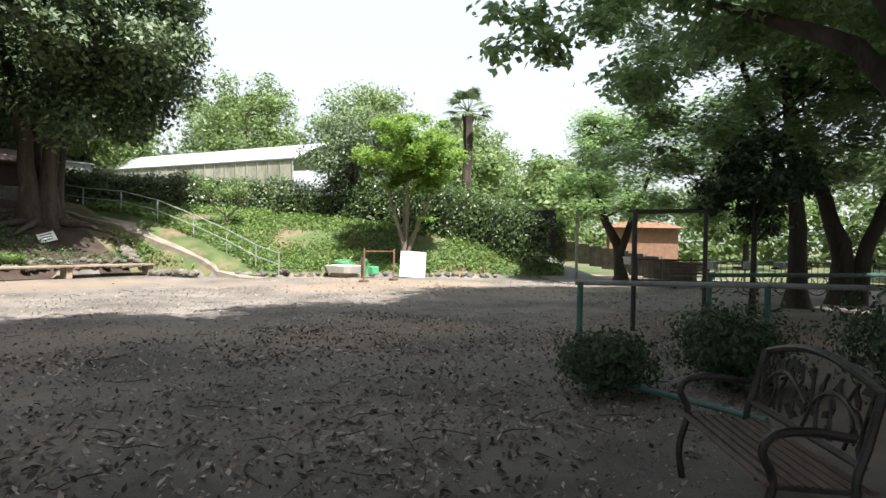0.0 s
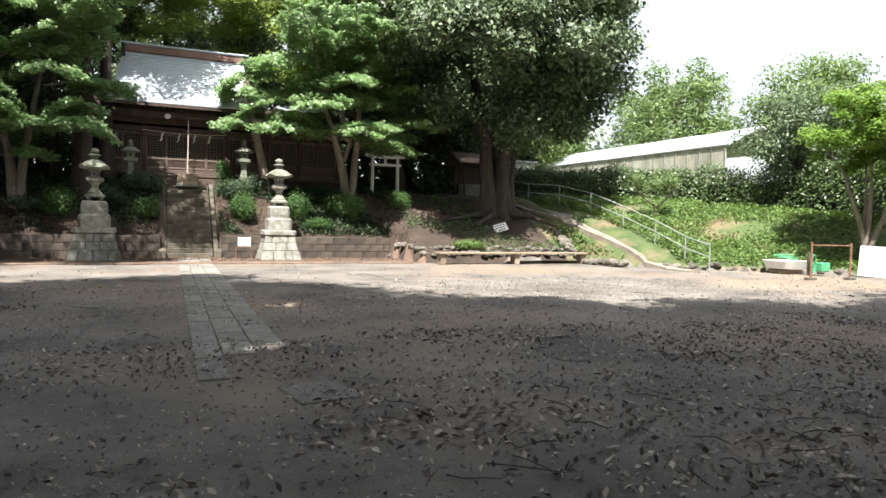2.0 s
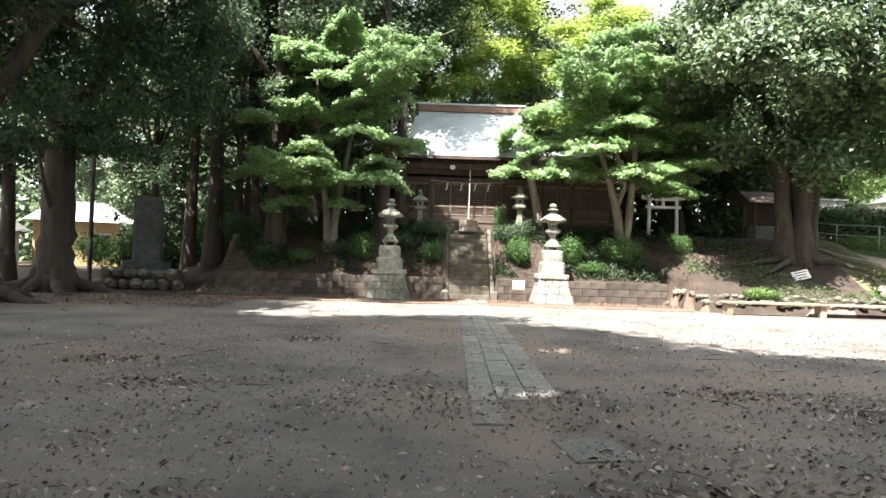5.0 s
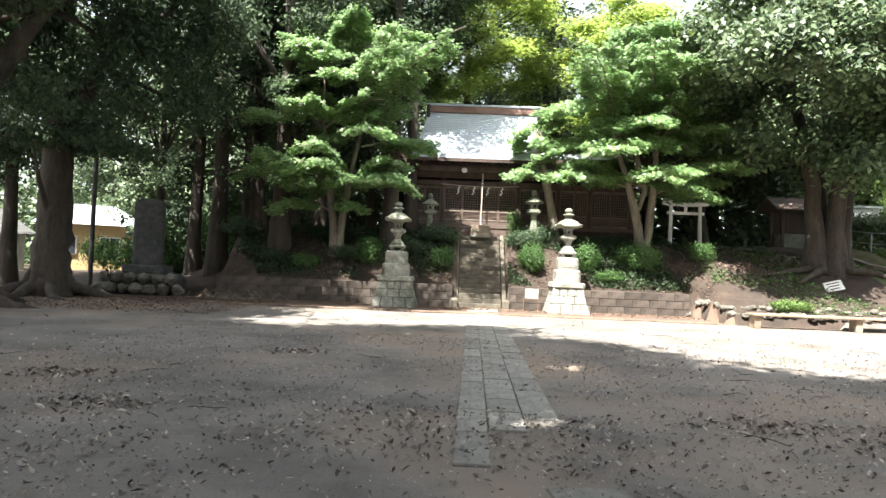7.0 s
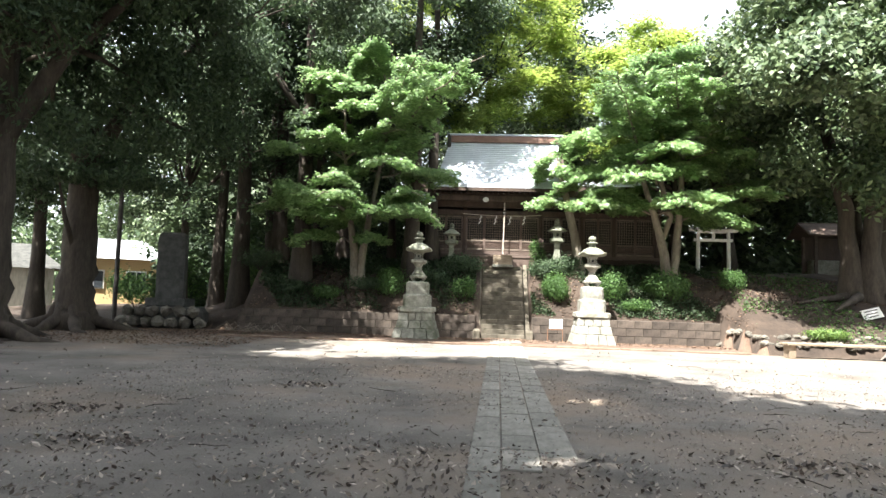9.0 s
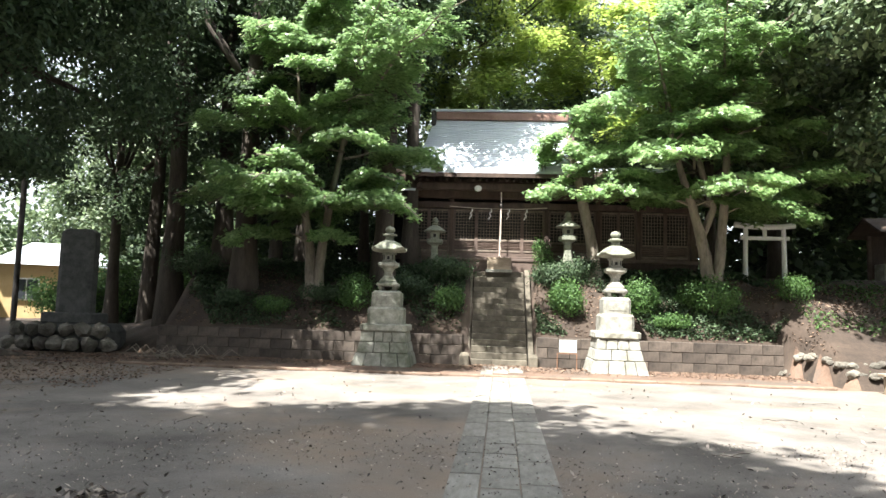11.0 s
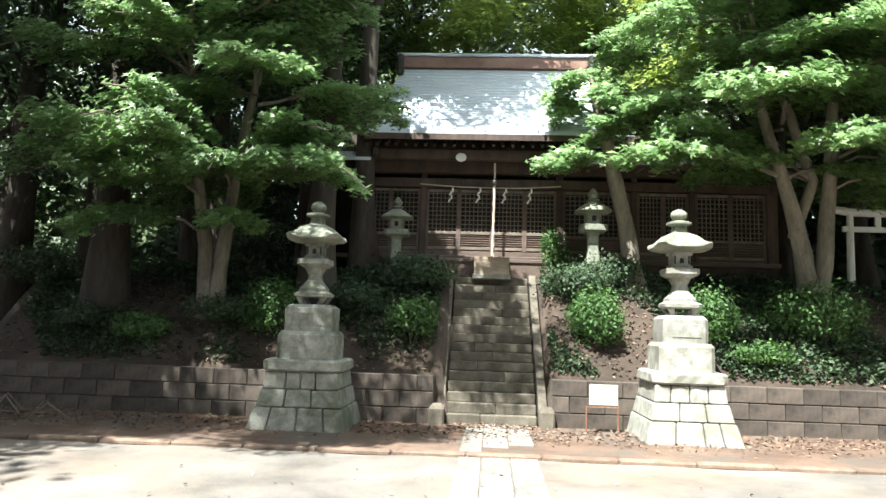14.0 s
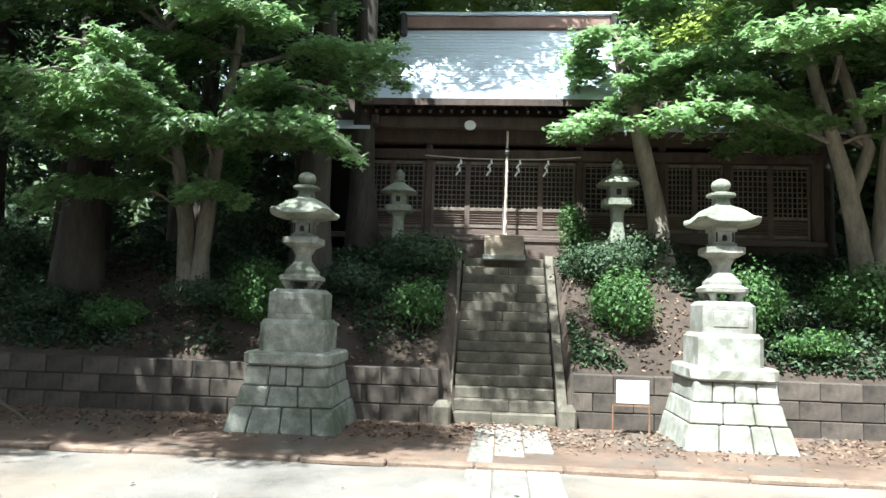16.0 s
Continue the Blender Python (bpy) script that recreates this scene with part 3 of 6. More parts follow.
# the two massive old trees at the yard's edge
tree("old_tree", "massive old dark-barked trunk with hanging crown", -12.6, 18.3, buttressed(12, 0.62, 1) + [[(0, 0, 5, 0.3), (1.5, 0.6, 8, 0.2), (3.6, 0.8, 10, 0.08)]],
     crown(R, (1.0, 1.0, 9.0), (4.8, 4.6, 3.4), 70, 1.0, 0.7), 36000, (0.2, 0.08), M_DARKL, seed=21, droop=0.8, boughs=24)
tree("old_tree", "massive old tree with flared buttressed trunk", -13.0, 22.8, buttressed(12, 0.6, 2) + [[(0, 0, 5, 0.3), (1.6, -0.3, 7.5, 0.2), (4.0, -0.6, 9.5, 0.07)]],
     # the far-reaching clumps are added, mostly above view, to shade wall, lantern and steps
     crown(R, (1.4, 0.3, 9.2), (4.6, 4.4, 3.6), 66, 1.0, 0.7) + [(R.uniform(-0.5, 3.5), R.uniform(-2, 1), R.uniform(4.6, 6.0), 1.2, 0.9, 0.3) for _ in range(8)] + [(R.uniform(2.6, 4.6), R.uniform(-6.5, -3.0), R.uniform(9.5, 12.5), 1.2, 1.2, 0.8) for _ in range(8)] + [(R.uniform(2.5, 6.6), R.uniform(-5.8, -3.6), R.uniform(10.0, 12.0), 1.0, 1.0, 0.6) for _ in range(18)] + [(R.uniform(7.6, 10.2), R.uniform(-5.2, -3.7), R.uniform(10.2, 12.0), 0.8, 0.8, 0.5) for _ in range(14)] + [(R.uniform(10.4, 12.6), R.uniform(-2.8, -0.8), R.uniform(10.6, 12.0), 0.7, 0.7, 0.4) for _ in range(9)] + [(R.uniform(1.6, 10.4), R.uniform(-3.4, -1.6), R.uniform(9.0, 10.8), 0.7, 0.7, 0.4) for _ in range(15)], 84000, (0.2, 0.08), M_DARKL, seed=22, droop=0.8, boughs=24)
# wood behind shrine and bank
for k, (x, y, h, w) in enumerate([(-17, 47, 12, 4.5), (-16.0, 37.5, 12, 3.0), (-15, 43, 13, 4.0), (-33, 34, 12, 4.0), (-12, 40, 14, 4.5), (-5, 42, 15, 5), (2, 40, 15, 5), (8, 42, 14.5, 5), (13, 37, 13, 4.2), (19, 42, 12.5, 4.6), (25, 52, 12, 5), (11.5, 32.5, 10, 3.2), (17.0, 34.5, 9.0, 3.2), (34, 56, 13, 5), (-7, 36, 12, 3.6), (42, 48, 13, 5), (30, 50, 13, 4.5), (37, 40, 12, 4), (44, 34, 12, 4.5), (22, 37, 12, 3.6), (-22, 47, 13, 5), (48, 26, 10, 4), (-31, 40, 13, 4.5), (4.2, 36.0, 17, 3.8)]):
    rr = random.Random(80 + k)
    bright = (x, y) in ((2, 40), (8, 42), (19, 42)) or x > 20
    dim = x < -25
    tree("woodland_tree", "leafy woodland tree behind the shrine", x, y, [straight(h * 0.75, 0.28, (rr.uniform(-0.6, 0.6), 0))],
         crown(rr, (0, 0, h * 0.62), (w, w * 0.8, h * 0.38), 46, 1.3, 0.75), 15000, (0.3, 0.14), M_FAR if bright else M_DARKL if dim else M_EVER, seed=90 + k, group="woodland")
tree("cedar_tree", "tall dark tree with foliage hanging over houses", -18.0, 28.0, [straight(12, 0.3)],
     crown(R, (0, 0, 8.2), (4.6, 3.2, 4.0), 60, 1.0, 0.8), 26000, (0.22, 0.1), M_DARKL, seed=230, droop=0.6, group="grove trees")
# small bright tree, dark tree and fruit tree on the slope
tree("slope_tree", "small round yellow-green tree on grassy slope", 22.4, 15.2,
     [[(0, 0, 0, 0.13), (0, 0.1, 1.2, 0.1), (-0.5, 0.6, 3.4, 0.04)], [(0.02, 0, 0.5, 0.1), (0.2, -0.3, 1.6, 0.08), (0.6, -0.9, 3.4, 0.04)], [(0, 0, 0.6, 0.09), (0.1, 0, 2.4, 0.07), (0.1, 0, 4.2, 0.03)], [(0, 0, 0.9, 0.07), (0.3, 0.3, 2.2, 0.05), (0.4, 0.4, 3.8, 0.03)]],
     crown(R, (0, 0, 4.9), (2.1, 2.1, 1.75), 90, 0.48, 0.6, 0.2) + [(0, 1.0, 2.0, 0.4, 0.4, 0.12), (0.1, -0.9, 2.2, 0.4, 0.5, 0.12)], 30000, (0.12, 0.08), M_FRESH, M_BARKG, 12, flat=0.4, shell=0.2)
tree("dark_slope_tree", "dark glossy evergreen beside the hedge", 25.6, 20.6, [straight(4.5, 0.16)],
     crown(R, (0, 0, 3.6), (2.1, 2.4, 2.3), 40, 0.7, 0.8, 0.3), 13000, (0.17, 0.085), M_EVER, seed=13)
tree("fruit_tree", "small twisted fruit tree on grassy slope", 19.6, 22.6, [[(0, 0, 0, 0.07), (0.1, 0.1, 0.6, 0.06), (-0.4, 0.5, 1.1, 0.03)], [(0.1, 0.1, 0.5, 0.05), (0.3, -0.5, 1.0, 0.03), (0.4, -0.8, 1.2, 0.02)]],
     crown(R, (0, 0.1, 1.6), (0.8, 0.9, 0.6), 12, 0.3, 0.7), 2200, (0.1, 0.05), M_FAR, M_BARKG, 14)
# trees along the road and round the play yard
tree("roadside_tree", "slender roadside maple with spreading crown", 25.3, 7.2, [[(0, 0, 0, 0.24), (0.1, 0.1, 1.3, 0.2), (-0.4, 0.6, 2.6, 0.14), (-0.6, 1.3, 4.5, 0.06)], [(0, 0, 1.3, 0.16), (0.3, -0.5, 3, 0.1), (0.5, -1.2, 5, 0.05)]],
     [(R.uniform(-2.4, 2.5), R.uniform(-4.2, 1.9), R.uniform(2.6, 6.4), R.uniform(0.6, 1.1), R.uniform(0.6, 1.1), R.uniform(0.3, 0.6)) for _ in range(80)], 46000, (0.15, 0.12), M_MAPLE, M_BARK, 15, star=True, flat=1.0, shell=0.1)
tree("yard_tree", "dark forked tree by the railing", 18.4, 0.9, [[(0, 0, 0, 0.24), (0.05, 0, 2, 0.19), (0.2, 0.3, 5, 0.13), (-0.5, 0.6, 9, 0.05)], [(0, 0, 2.2, 0.14), (-0.3, 0.8, 4.5, 0.09), (-1, 1.6, 7, 0.04)]],
     [(R.uniform(-3.4, 2), R.uniform(-3.0, 4.0), R.uniform(3.4, 8.4), R.uniform(0.7, 1.2), R.uniform(0.7, 1.2), R.uniform(0.35, 0.7)) for _ in range(80)], 50000, (0.15, 0.11), M_MAPLE, M_BARK, 16, star=True, flat=0.8, shell=0.1)
tree("yard_tree", "several-stemmed tree with mottled bark", 20.4, -0.1, [[(0, 0, 0, 0.3), (0, 0.1, 1.6, 0.26), (0.6, 0.9, 4, 0.14), (1, 1.8, 7, 0.05)], [(0.1, -0.2, 0, 0.26), (0.3, -0.5, 1.6, 0.2), (0.6, -1.4, 4, 0.12), (0.6, -2.4, 7, 0.05)], [(0, 0, 1.4, 0.15), (0.3, 0.5, 2.8, 0.1), (0.1, 1.2, 6, 0.04)]],
     [(R.uniform(-2, 3), R.uniform(-4, 3), R.uniform(3.2, 8.4), 1.1, 1.1, 0.5) for _ in range(50)], 30000, (0.16, 0.12), M_MAPLE, M_BARK, 17, star=True, flat=0.8, shell=0.1)
tree("sapling", "dark leafy young tree behind railing", 15.6, 1.6, [straight(3.6, 0.07)], crown(R, (0, 0, 2.7), (1.1, 1.2, 1.3), 26, 0.45, 0.5, 0.2), 7000, (0.14, 0.07), M_DARKL, seed=18)
tree("overhanging_tree", "big dark tree whose boughs hang over yard", 10.2, -1.6, [[(0, 0, 0, 0.42), (-0.2, 0.2, 2.4, 0.34), (-0.5, 0.9, 4.2, 0.24), (-1.6, 2.2, 6.2, 0.1)], [(-0.2, 0.2, 2.4, 0.2), (-0.3, 1.5, 4.1, 0.13), (0.4, 3.4, 5.2, 0.05)]],
     # the last 46 clumps are added above view to darken the bench corner
     [(R.uniform(-4, 4), R.uniform(-4, 3.0), R.uniform(6.2, 9.5), 1.3, 1.3, 0.5) for _ in range(44)] + [(0.6, 3.6, 5.3, 1.1, 0.9, 0.3), (0.1, 4.4, 5.6, 0.9, 0.9, 0.25), (1.4, 3.2, 4.9, 0.9, 0.8, 0.25), (2.4, 3.2, 5.4, 1.2, 1.0, 0.3), (-0.6, 5.0, 5.9, 0.8, 0.8, 0.25), (0.6, 5.2, 5.2, 0.7, 0.7, 0.3)] + [(R.uniform(0.2, 4.5), R.uniform(0.6, 6.0), R.uniform(4.6, 7.0), R.uniform(0.6, 1.0), R.uniform(0.6, 1.0), R.uniform(0.25, 0.5)) for _ in range(26)] + [(R.uniform(0.2, 1.3), R.uniform(5.8, 7.0), R.uniform(4.8, 5.7), 0.55, 0.5, 0.25) for _ in range(6)] + [(R.uniform(-7.0, -1.0), R.uniform(-1.5, 4.2), R.uniform(5.6, 7.6), 1.1, 1.1, 0.5) for _ in range(46)], 62000, (0.18, 0.11), M_MAPLE, M_BARK, 19, shell=0.2)
# crowns added behind the walker, mostly out of view, to shade the near yard
for k, (x, y, h, w) in enumerate([(4.6, -3.5, 18, 5.4), (-1.5, -3.4, 18, 5.4), (-7.6, 3.0, 19, 5.2), (13.5, -5.5, 17, 5.2), (-14, 10.5, 18, 5.2), (22, -7, 14, 4.8), (-9, -6, 17, 5.5), (-17, 2, 17, 5.5), (6, -13, 17, 6), (-4, -13, 17, 6), (-20, 17, 17, 5.5), (16, -14, 16, 6), (30, -13, 13, 5), (1.0, -8.0, 18, 5.6), (-12.6, 4.5, 18, 5.2), (9.5, -8.5, 17, 5.4), (-11.5, -1.5, 18, 5.4), (-5.0, -7.5, 18, 5.4)]):
    rr = random.Random(120 + k)
    tree("shade_crown_tree", "tall broad-crowned tree added to shade the yard", x, y, [straight(h * 0.8, 0.38)], crown(rr, ((-1.0, 1.0, 2.6, -1.0, 0, 0)[k] if k < 6 else 0, (2.8, 3.0, 2.0, 3.6, 1.0, 3.0)[k] if k < 6 else 0, h * 0.76), (w, w, h * 0.23), 90, 1.35, 0.7, 0.15), 34000, (0.42, 0.24), M_DARKL, seed=130 + k, shell=0.2, group="yard edge trees")
for k, (x, y, h, w) in enumerate([(50, 19, 8, 4), (45, 5, 7, 4), (48, -6, 8, 4), (60, 28, 9, 5), (38, 22, 6.5, 3), (34, 14.0, 5.5, 2.4), (41, -14, 8, 4), (56, -2, 9, 5), (36, -4, 6.5, 3)]):
    rr = random.Random(150 + k)
    tree("distant_tree", "sunlit tree beyond the road", x, y, [straight(h * 0.7, 0.2)], crown(rr, (0, 0, h * 0.6), (w, w, h * 0.38), 36, 1.0, 0.8), 8000, (0.3, 0.18), M_FAR, seed=160 + k, group="distant trees")


def palm():
    z0 = hz(30, 16.6)
    ob = thing("palm_tree", pose(30, 16.6, z0), "windmill palm with shaggy trunk above the hedge", "palm")
    rnd = random.Random(5)
    bm = bmesh.new()
    pts = [(0.05 * math.sin(i), 0, i * 0.58) for i in range(12)]
    tube(bm, pts, [0.15 + 0.04 * (i % 2) + 0.008 * i for i in range(12)], 12, 0.2, rnd)
    part("trunk", bm, M_BARK, ob, "shaggy fibrous trunk")
    for k in range(20):
        bm = bmesh.new()
        a = k * 2.4
        up = rnd.uniform(-0.9, 1.2)
        d = Vector((math.cos(a) * math.cos(up), math.sin(a) * math.cos(up), math.sin(up)))
        top = Vector((0, 0, 6.5))
        hub = top + d * 0.75
        tube(bm, [top, hub], [0.025, 0.015], 5)
        side = d.cross(Vector((0, 0, 1))).normalized()
        nor = side.cross(d)
        for j in range(15):
            f = (j - 7) / 7
            ang = f * 1.5
            t = (d * math.cos(ang) + side * math.sin(ang)).normalized()
            ln = 0.85 * (1 - 0.25 * abs(f))
            e = hub + t * ln + Vector((0, 0, -0.14 - 0.12 * rnd.random()))
            m = hub + t * ln * 0.55
            w = nor.cross(t) * 0.05
            vs = [bm.verts.new(v) for v in (hub, m + w, e, m - w)]
            bm.faces.new(vs)
        part("frond", bm, M_EVER, ob)


palm()


# ---------------------------------------------------------------- shrubs, hedge, weeds
def shrub(label, x, y, r, n, material=M_BUSH, leaf=(0.07, 0.04), seed=1, seg=0.9, wild=0.0, name="shrub"):
    rnd, rng = random.Random(seed), np.random.default_rng(seed)
    ob = thing(name, pose(x, y, hz(x, y) - 0.03), label, "shrub")
    bm = bmesh.new()
    for k in range(7):
        a = k * 0.9
        tube(bm, [(0.05 * math.cos(a), 0.05 * math.sin(a), 0), (r[0] * 0.4 * math.cos(a), r[1] * 0.4 * math.sin(a), r[2] * 0.8), (r[0] * 0.75 * math.cos(a), r[1] * 0.75 * math.sin(a), r[2] * 1.3)], [0.02, 0.014, 0.006], 5)
    part("stem", bm, M_BARK, ob)
    cl = [(0, 0, r[2] * 1.0, r[0] * seg, r[1] * seg, r[2] * seg)] + [(rnd.uniform(-1, 1) * r[0] * 0.5, rnd.uniform(-1, 1) * r[1] * 0.5, r[2] * (0.9 + rnd.uniform(-0.2, 0.4 + wild)), r[0] * 0.55, r[1] * 0.55, r[2] * 0.55) for _ in range(8)]
    p, d = clump_points(cl, n, rng, 0.75)
    p[:, 2] = np.maximum(p[:, 2], 0.02)
    nr = d + rng.normal(size=d.shape) * 0.5
    leaf_cloud("foliage", p, nr, leaf[0], leaf[1], material, ob, rng)
    return ob


shrub("clipped round azalea bush above the block wall", 2.95, 25.75, (0.48, 0.45, 0.55), 5200, seed=1)
shrub("clipped round azalea bush on the bank", 5.0, 25.8, (0.5, 0.45, 0.55), 5200, seed=2)
shrub("broad clipped dome of azalea on the bank", 6.95, 25.9, (0.85, 0.7, 0.58), 8000, seed=3)
shrub("low spreading shrub over the wall edge", 5.75, 25.45, (0.55, 0.3, 0.25), 2500, seed=4)
shrub("loose low shrub on bare soil", 9.2, 25.9, (0.5, 0.4, 0.35), 2200, seed=5, wild=0.4)
shrub("leafy shrub beside the stone steps", -0.35, 25.7, (0.5, 0.4, 0.42), 3000, seed=6, wild=0.4)
shrub("leafy shrub behind the mossy stone lantern", -2.9, 25.7, (0.62, 0.45, 0.5), 4200, seed=7, wild=0.3)
shrub("low dark shrub on the shaded bank", -5.3, 25.6, (0.55, 0.4, 0.3), 2600, seed=8)
shrub("low dark shrub on the shaded bank", -6.6, 25.7, (0.5, 0.4, 0.3), 2200, M_DARKL, seed=9)
shrub("dark ground-cover shrub beside the steps", 2.75, 26.7, (0.75, 0.55, 0.42), 4600, M_DARKL, seed=10)
shrub("dark ground-cover shrub beside the steps", -0.4, 26.9, (0.85, 0.55, 0.4), 4600, M_DARKL, seed=11)
shrub("dark leafy shrub at the head of steps", 3.4, 27.1, (0.7, 0.4, 0.4), 3500, M_DARKL, seed=12)
shrub("young tree-like shrub beside offering box", 2.45, 27.7, (0.35, 0.3, 0.5), 1500, M_BUSH, seed=13, wild=0.8)
shrub("clump of dark undergrowth on the bank", -1.5, 26.2, (0.6, 0.5, 0.35), 2600, M_DARKL, seed=14)
shrub("clump of dark undergrowth on the bank", -4.0, 25.9, (0.8, 0.5, 0.3), 3000, M_DARKL, seed=15)
shrub("clump of dark undergrowth in the grove", -8.2, 26.8, (0.9, 0.7, 0.45), 3000, M_DARKL, seed=16)
shrub("low shrub in deep shade by bench", 6.6, 2.0, (0.62, 0.5, 0.33), 4200, M_DARKL, (0.06, 0.035), 17)
shrub("dense dark shrub behind the green railing", 7.6, 0.95, (0.75, 0.7, 0.48), 6000, M_DARKL, (0.06, 0.035), 18)
shrub("large dark shrub behind the iron bench", 7.6, -0.9, (1.1, 1.1, 0.65), 9000, M_DARKL, (0.065, 0.035), 19)
shrub("small green weed tuft by stone edging", 10.9, 22.9, (0.7, 0.4, 0.2), 1800, M_GRASS, (0.12, 0.03), 20)
for k in range(10):
    shrub("dense undergrowth below the dark grove", -16.5 + k * 1.75, 33.2 + (k % 3) * 0.8, (1.4, 0.8, 0.9 + 0.5 * (k % 2)), 3200, M_BUSH if k < 5 else M_DARKL if k % 2 else M_EVER, (0.13, 0.07), 200 + k, wild=0.6)


def hedge():
    rng = np.random.default_rng(4)
    line = [(16.5, 29.5), (20.5, 27.6), (24.2, 24.5), (26.0, 20.0), (26.6, 15.5), (26.4, 10.2)]
    ob = thing("hedge", pose(0, 0, 0), "tall dense clipped evergreen hedge along the slope", "hedge")
    pts, nr, core = [], [], bmesh.new()
    for (x0, y0), (x1, y1) in zip(line, line[1:]):
        d = Vector((x1 - x0, y1 - y0, 0))
        ln = d.length
        d.normalize()
        side = Vector((-d.y, d.x, 0))
        n = int(ln * 1900)
        s = rng.random(n)
        a = rng.uniform(-0.3, math.pi + 0.3, n)
        w, h = 1.0, (1.35, 1.5, 1.9, 2.3, 2.3)[line.index((x0, y0))]
        bumpy = 1 + 0.10 * np.sin(s * ln * 2.1) + 0.06 * rng.normal(size=n)
        ox = np.sign(np.cos(a)) * np.abs(np.cos(a)) ** 0.45 * w * bumpy
        oz = np.clip(np.abs(np.sin(a)) ** 0.45, 0, 1) * h * (0.72 + 0.28 * rng.random(n) ** 0.3) * bumpy
        low = rng.random(n) < 0.5
        oz = np.where(low, rng.random(n) * h, oz)
        x, y = x0 + (x1 - x0) * s + side.x * ox, y0 + (y1 - y0) * s + side.y * ox
        pts.append(np.stack([x, y, height(x, y) + oz], axis=1))
        nr.append(np.stack([side.x * np.cos(a), side.y * np.cos(a), np.abs(np.sin(a)) * 0.8 + 0.3], axis=1) + rng.normal(size=(n, 3)) * 0.5)
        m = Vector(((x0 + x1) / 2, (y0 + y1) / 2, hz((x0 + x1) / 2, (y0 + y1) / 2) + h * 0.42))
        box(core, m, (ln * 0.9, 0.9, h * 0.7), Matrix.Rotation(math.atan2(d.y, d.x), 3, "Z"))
    # plain black boxes within the leaves stand in for the hedge's inner shade
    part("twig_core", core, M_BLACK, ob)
    leaf_cloud("foliage", np.concatenate(pts), np.concatenate(nr), 0.14, 0.08, M_HEDGE, ob, rng)


hedge()


def weeds(name, label, n, region, material, length, width, seed, lift=0.1, keep=None):
    rng = np.random.default_rng(seed)
    x, y = rng.uniform(region[0], region[1], n), rng.uniform(region[2], region[3], n)
    d = y - np.interp(x, BX, BY)
    pat = np.sin(x * 1.3 + 2 * np.sin(y * 0.7)) + np.sin(y * 1.7 + x * 0.4)
    ok = (d > 0.1) & (pat > -0.9 + rng.normal(size=n) * 0.5)
    ok &= ~((x > 0.1) & (x < 2.1) & (y < 28)) & ~ON_PATH(x, y)
    if keep is not None:
        ok &= keep(x, y)
    x, y = x[ok], y[ok]
    p = np.stack([x, y, height(x, y) + rng.random(len(x)) ** 1.5 * lift + 0.02], axis=1)
    nr = rng.normal(size=p.shape) * 0.7
    nr[:, 2] = np.abs(nr[:, 2]) + 0.5
    ob = leaf_cloud(name, p, nr, length, width, material, None, rng)
    return tagged(ob, label, "weeds", kind="stuff")


RAMP = [(17.0, 17.6), (17.05, 19.0), (16.95, 20.8), (16.7, 22.8), (16.3, 25.0), (15.8, 27.0), (15.0, 29.5), (14.0, 32.0)]


def ON_PATH(x, y):
    px = np.interp(y, [p[1] for p in RAMP], [p[0] for p in RAMP])
    return (np.abs(x - px) < 0.62) & (y < 32)


weeds("grass_cover", "lush green weeds covering the sunny slope", 90000, (15.5, 29, 9.5, 29), M_GRASS, 0.16, 0.06, 1, 0.22)
weeds("ground_cover", "dark ivy and low plants on bank", 60000, (-8, 9, 25.2, 28), M_DARKL, 0.09, 0.06, 2, 0.22, lambda x, y: (np.sin(x * 1.1 + 1) + np.sin(y * 2 + x) > np.where(x < 3, -0.8, -0.45)) & (y < 27.9))
weeds("ground_cover", "sparse weeds round the great tree", 6000, (9, 15.5, 22.6, 28), M_BUSH, 0.10, 0.05, 3, 0.14, lambda x, y: np.sin(x * 1.7) + np.sin(y * 2.2 + x) > -0.3)
weeds("grass_cover", "bright grass beyond the road", 26000, (28, 60, -15, 22), M_GRASS, 0.35, 0.1, 4, 0.5, lambda x, y: y > 6 + 0 * x)


def thicket(name, label, n, x0, x1, y0, y1, z1, material, leaf, seed):
    """A deep mass of leaves, ragged on top, that closes the wood."""
    rng = np.random.default_rng(seed)
    x, y = rng.uniform(x0, x1, n), rng.uniform(y0, y1, n)
    top = z1 * (0.75 + 0.2 * np.sin(x * 0.9) + 0.15 * np.sin(x * 2.3 + y))
    z = height(x, y) + rng.random(n) ** 1.2 * top
    p = np.stack([x, y, z], axis=1)
    nr = rng.normal(size=p.shape)
    nr[:, 1] -= 0.6
    nr[:, 2] = np.abs(nr[:, 2]) + 0.4
    return tagged(leaf_cloud(name, p, nr, leaf[0], leaf[1], material, None, rng), label, "undergrowth", kind="stuff")


thicket("far_wood", "dense dark wood behind the shrine", 26000, -16, 22, 35.5, 39, 9.0, M_EVER, (0.5, 0.3), 1)
thicket("far_wood", "thick undergrowth in the grove", 9000, -16.5, -6, 34, 37, 4.5, M_DARKL, (0.4, 0.22), 2)
thicket("far_wood", "thick wood along the yard's back", 9000, -30, 34, -22, -18, 9.0, M_DARKL, (0.8, 0.5), 3)
thicket("far_wood", "leafy trees closing the far field", 12000, 55, 62, -30, 40, 6.0, M_FAR, (0.7, 0.4), 4)
thicket("far_wood", "dark wood beyond the greenhouse", 14000, 22, 48, 54, 60, 10.0, M_EVER, (0.6, 0.36), 5)
thicket("far_wood", "tall wood behind the near houses", 12000, -52, -19, 51, 57, 12.0, M_EVER, (0.6, 0.36), 7)
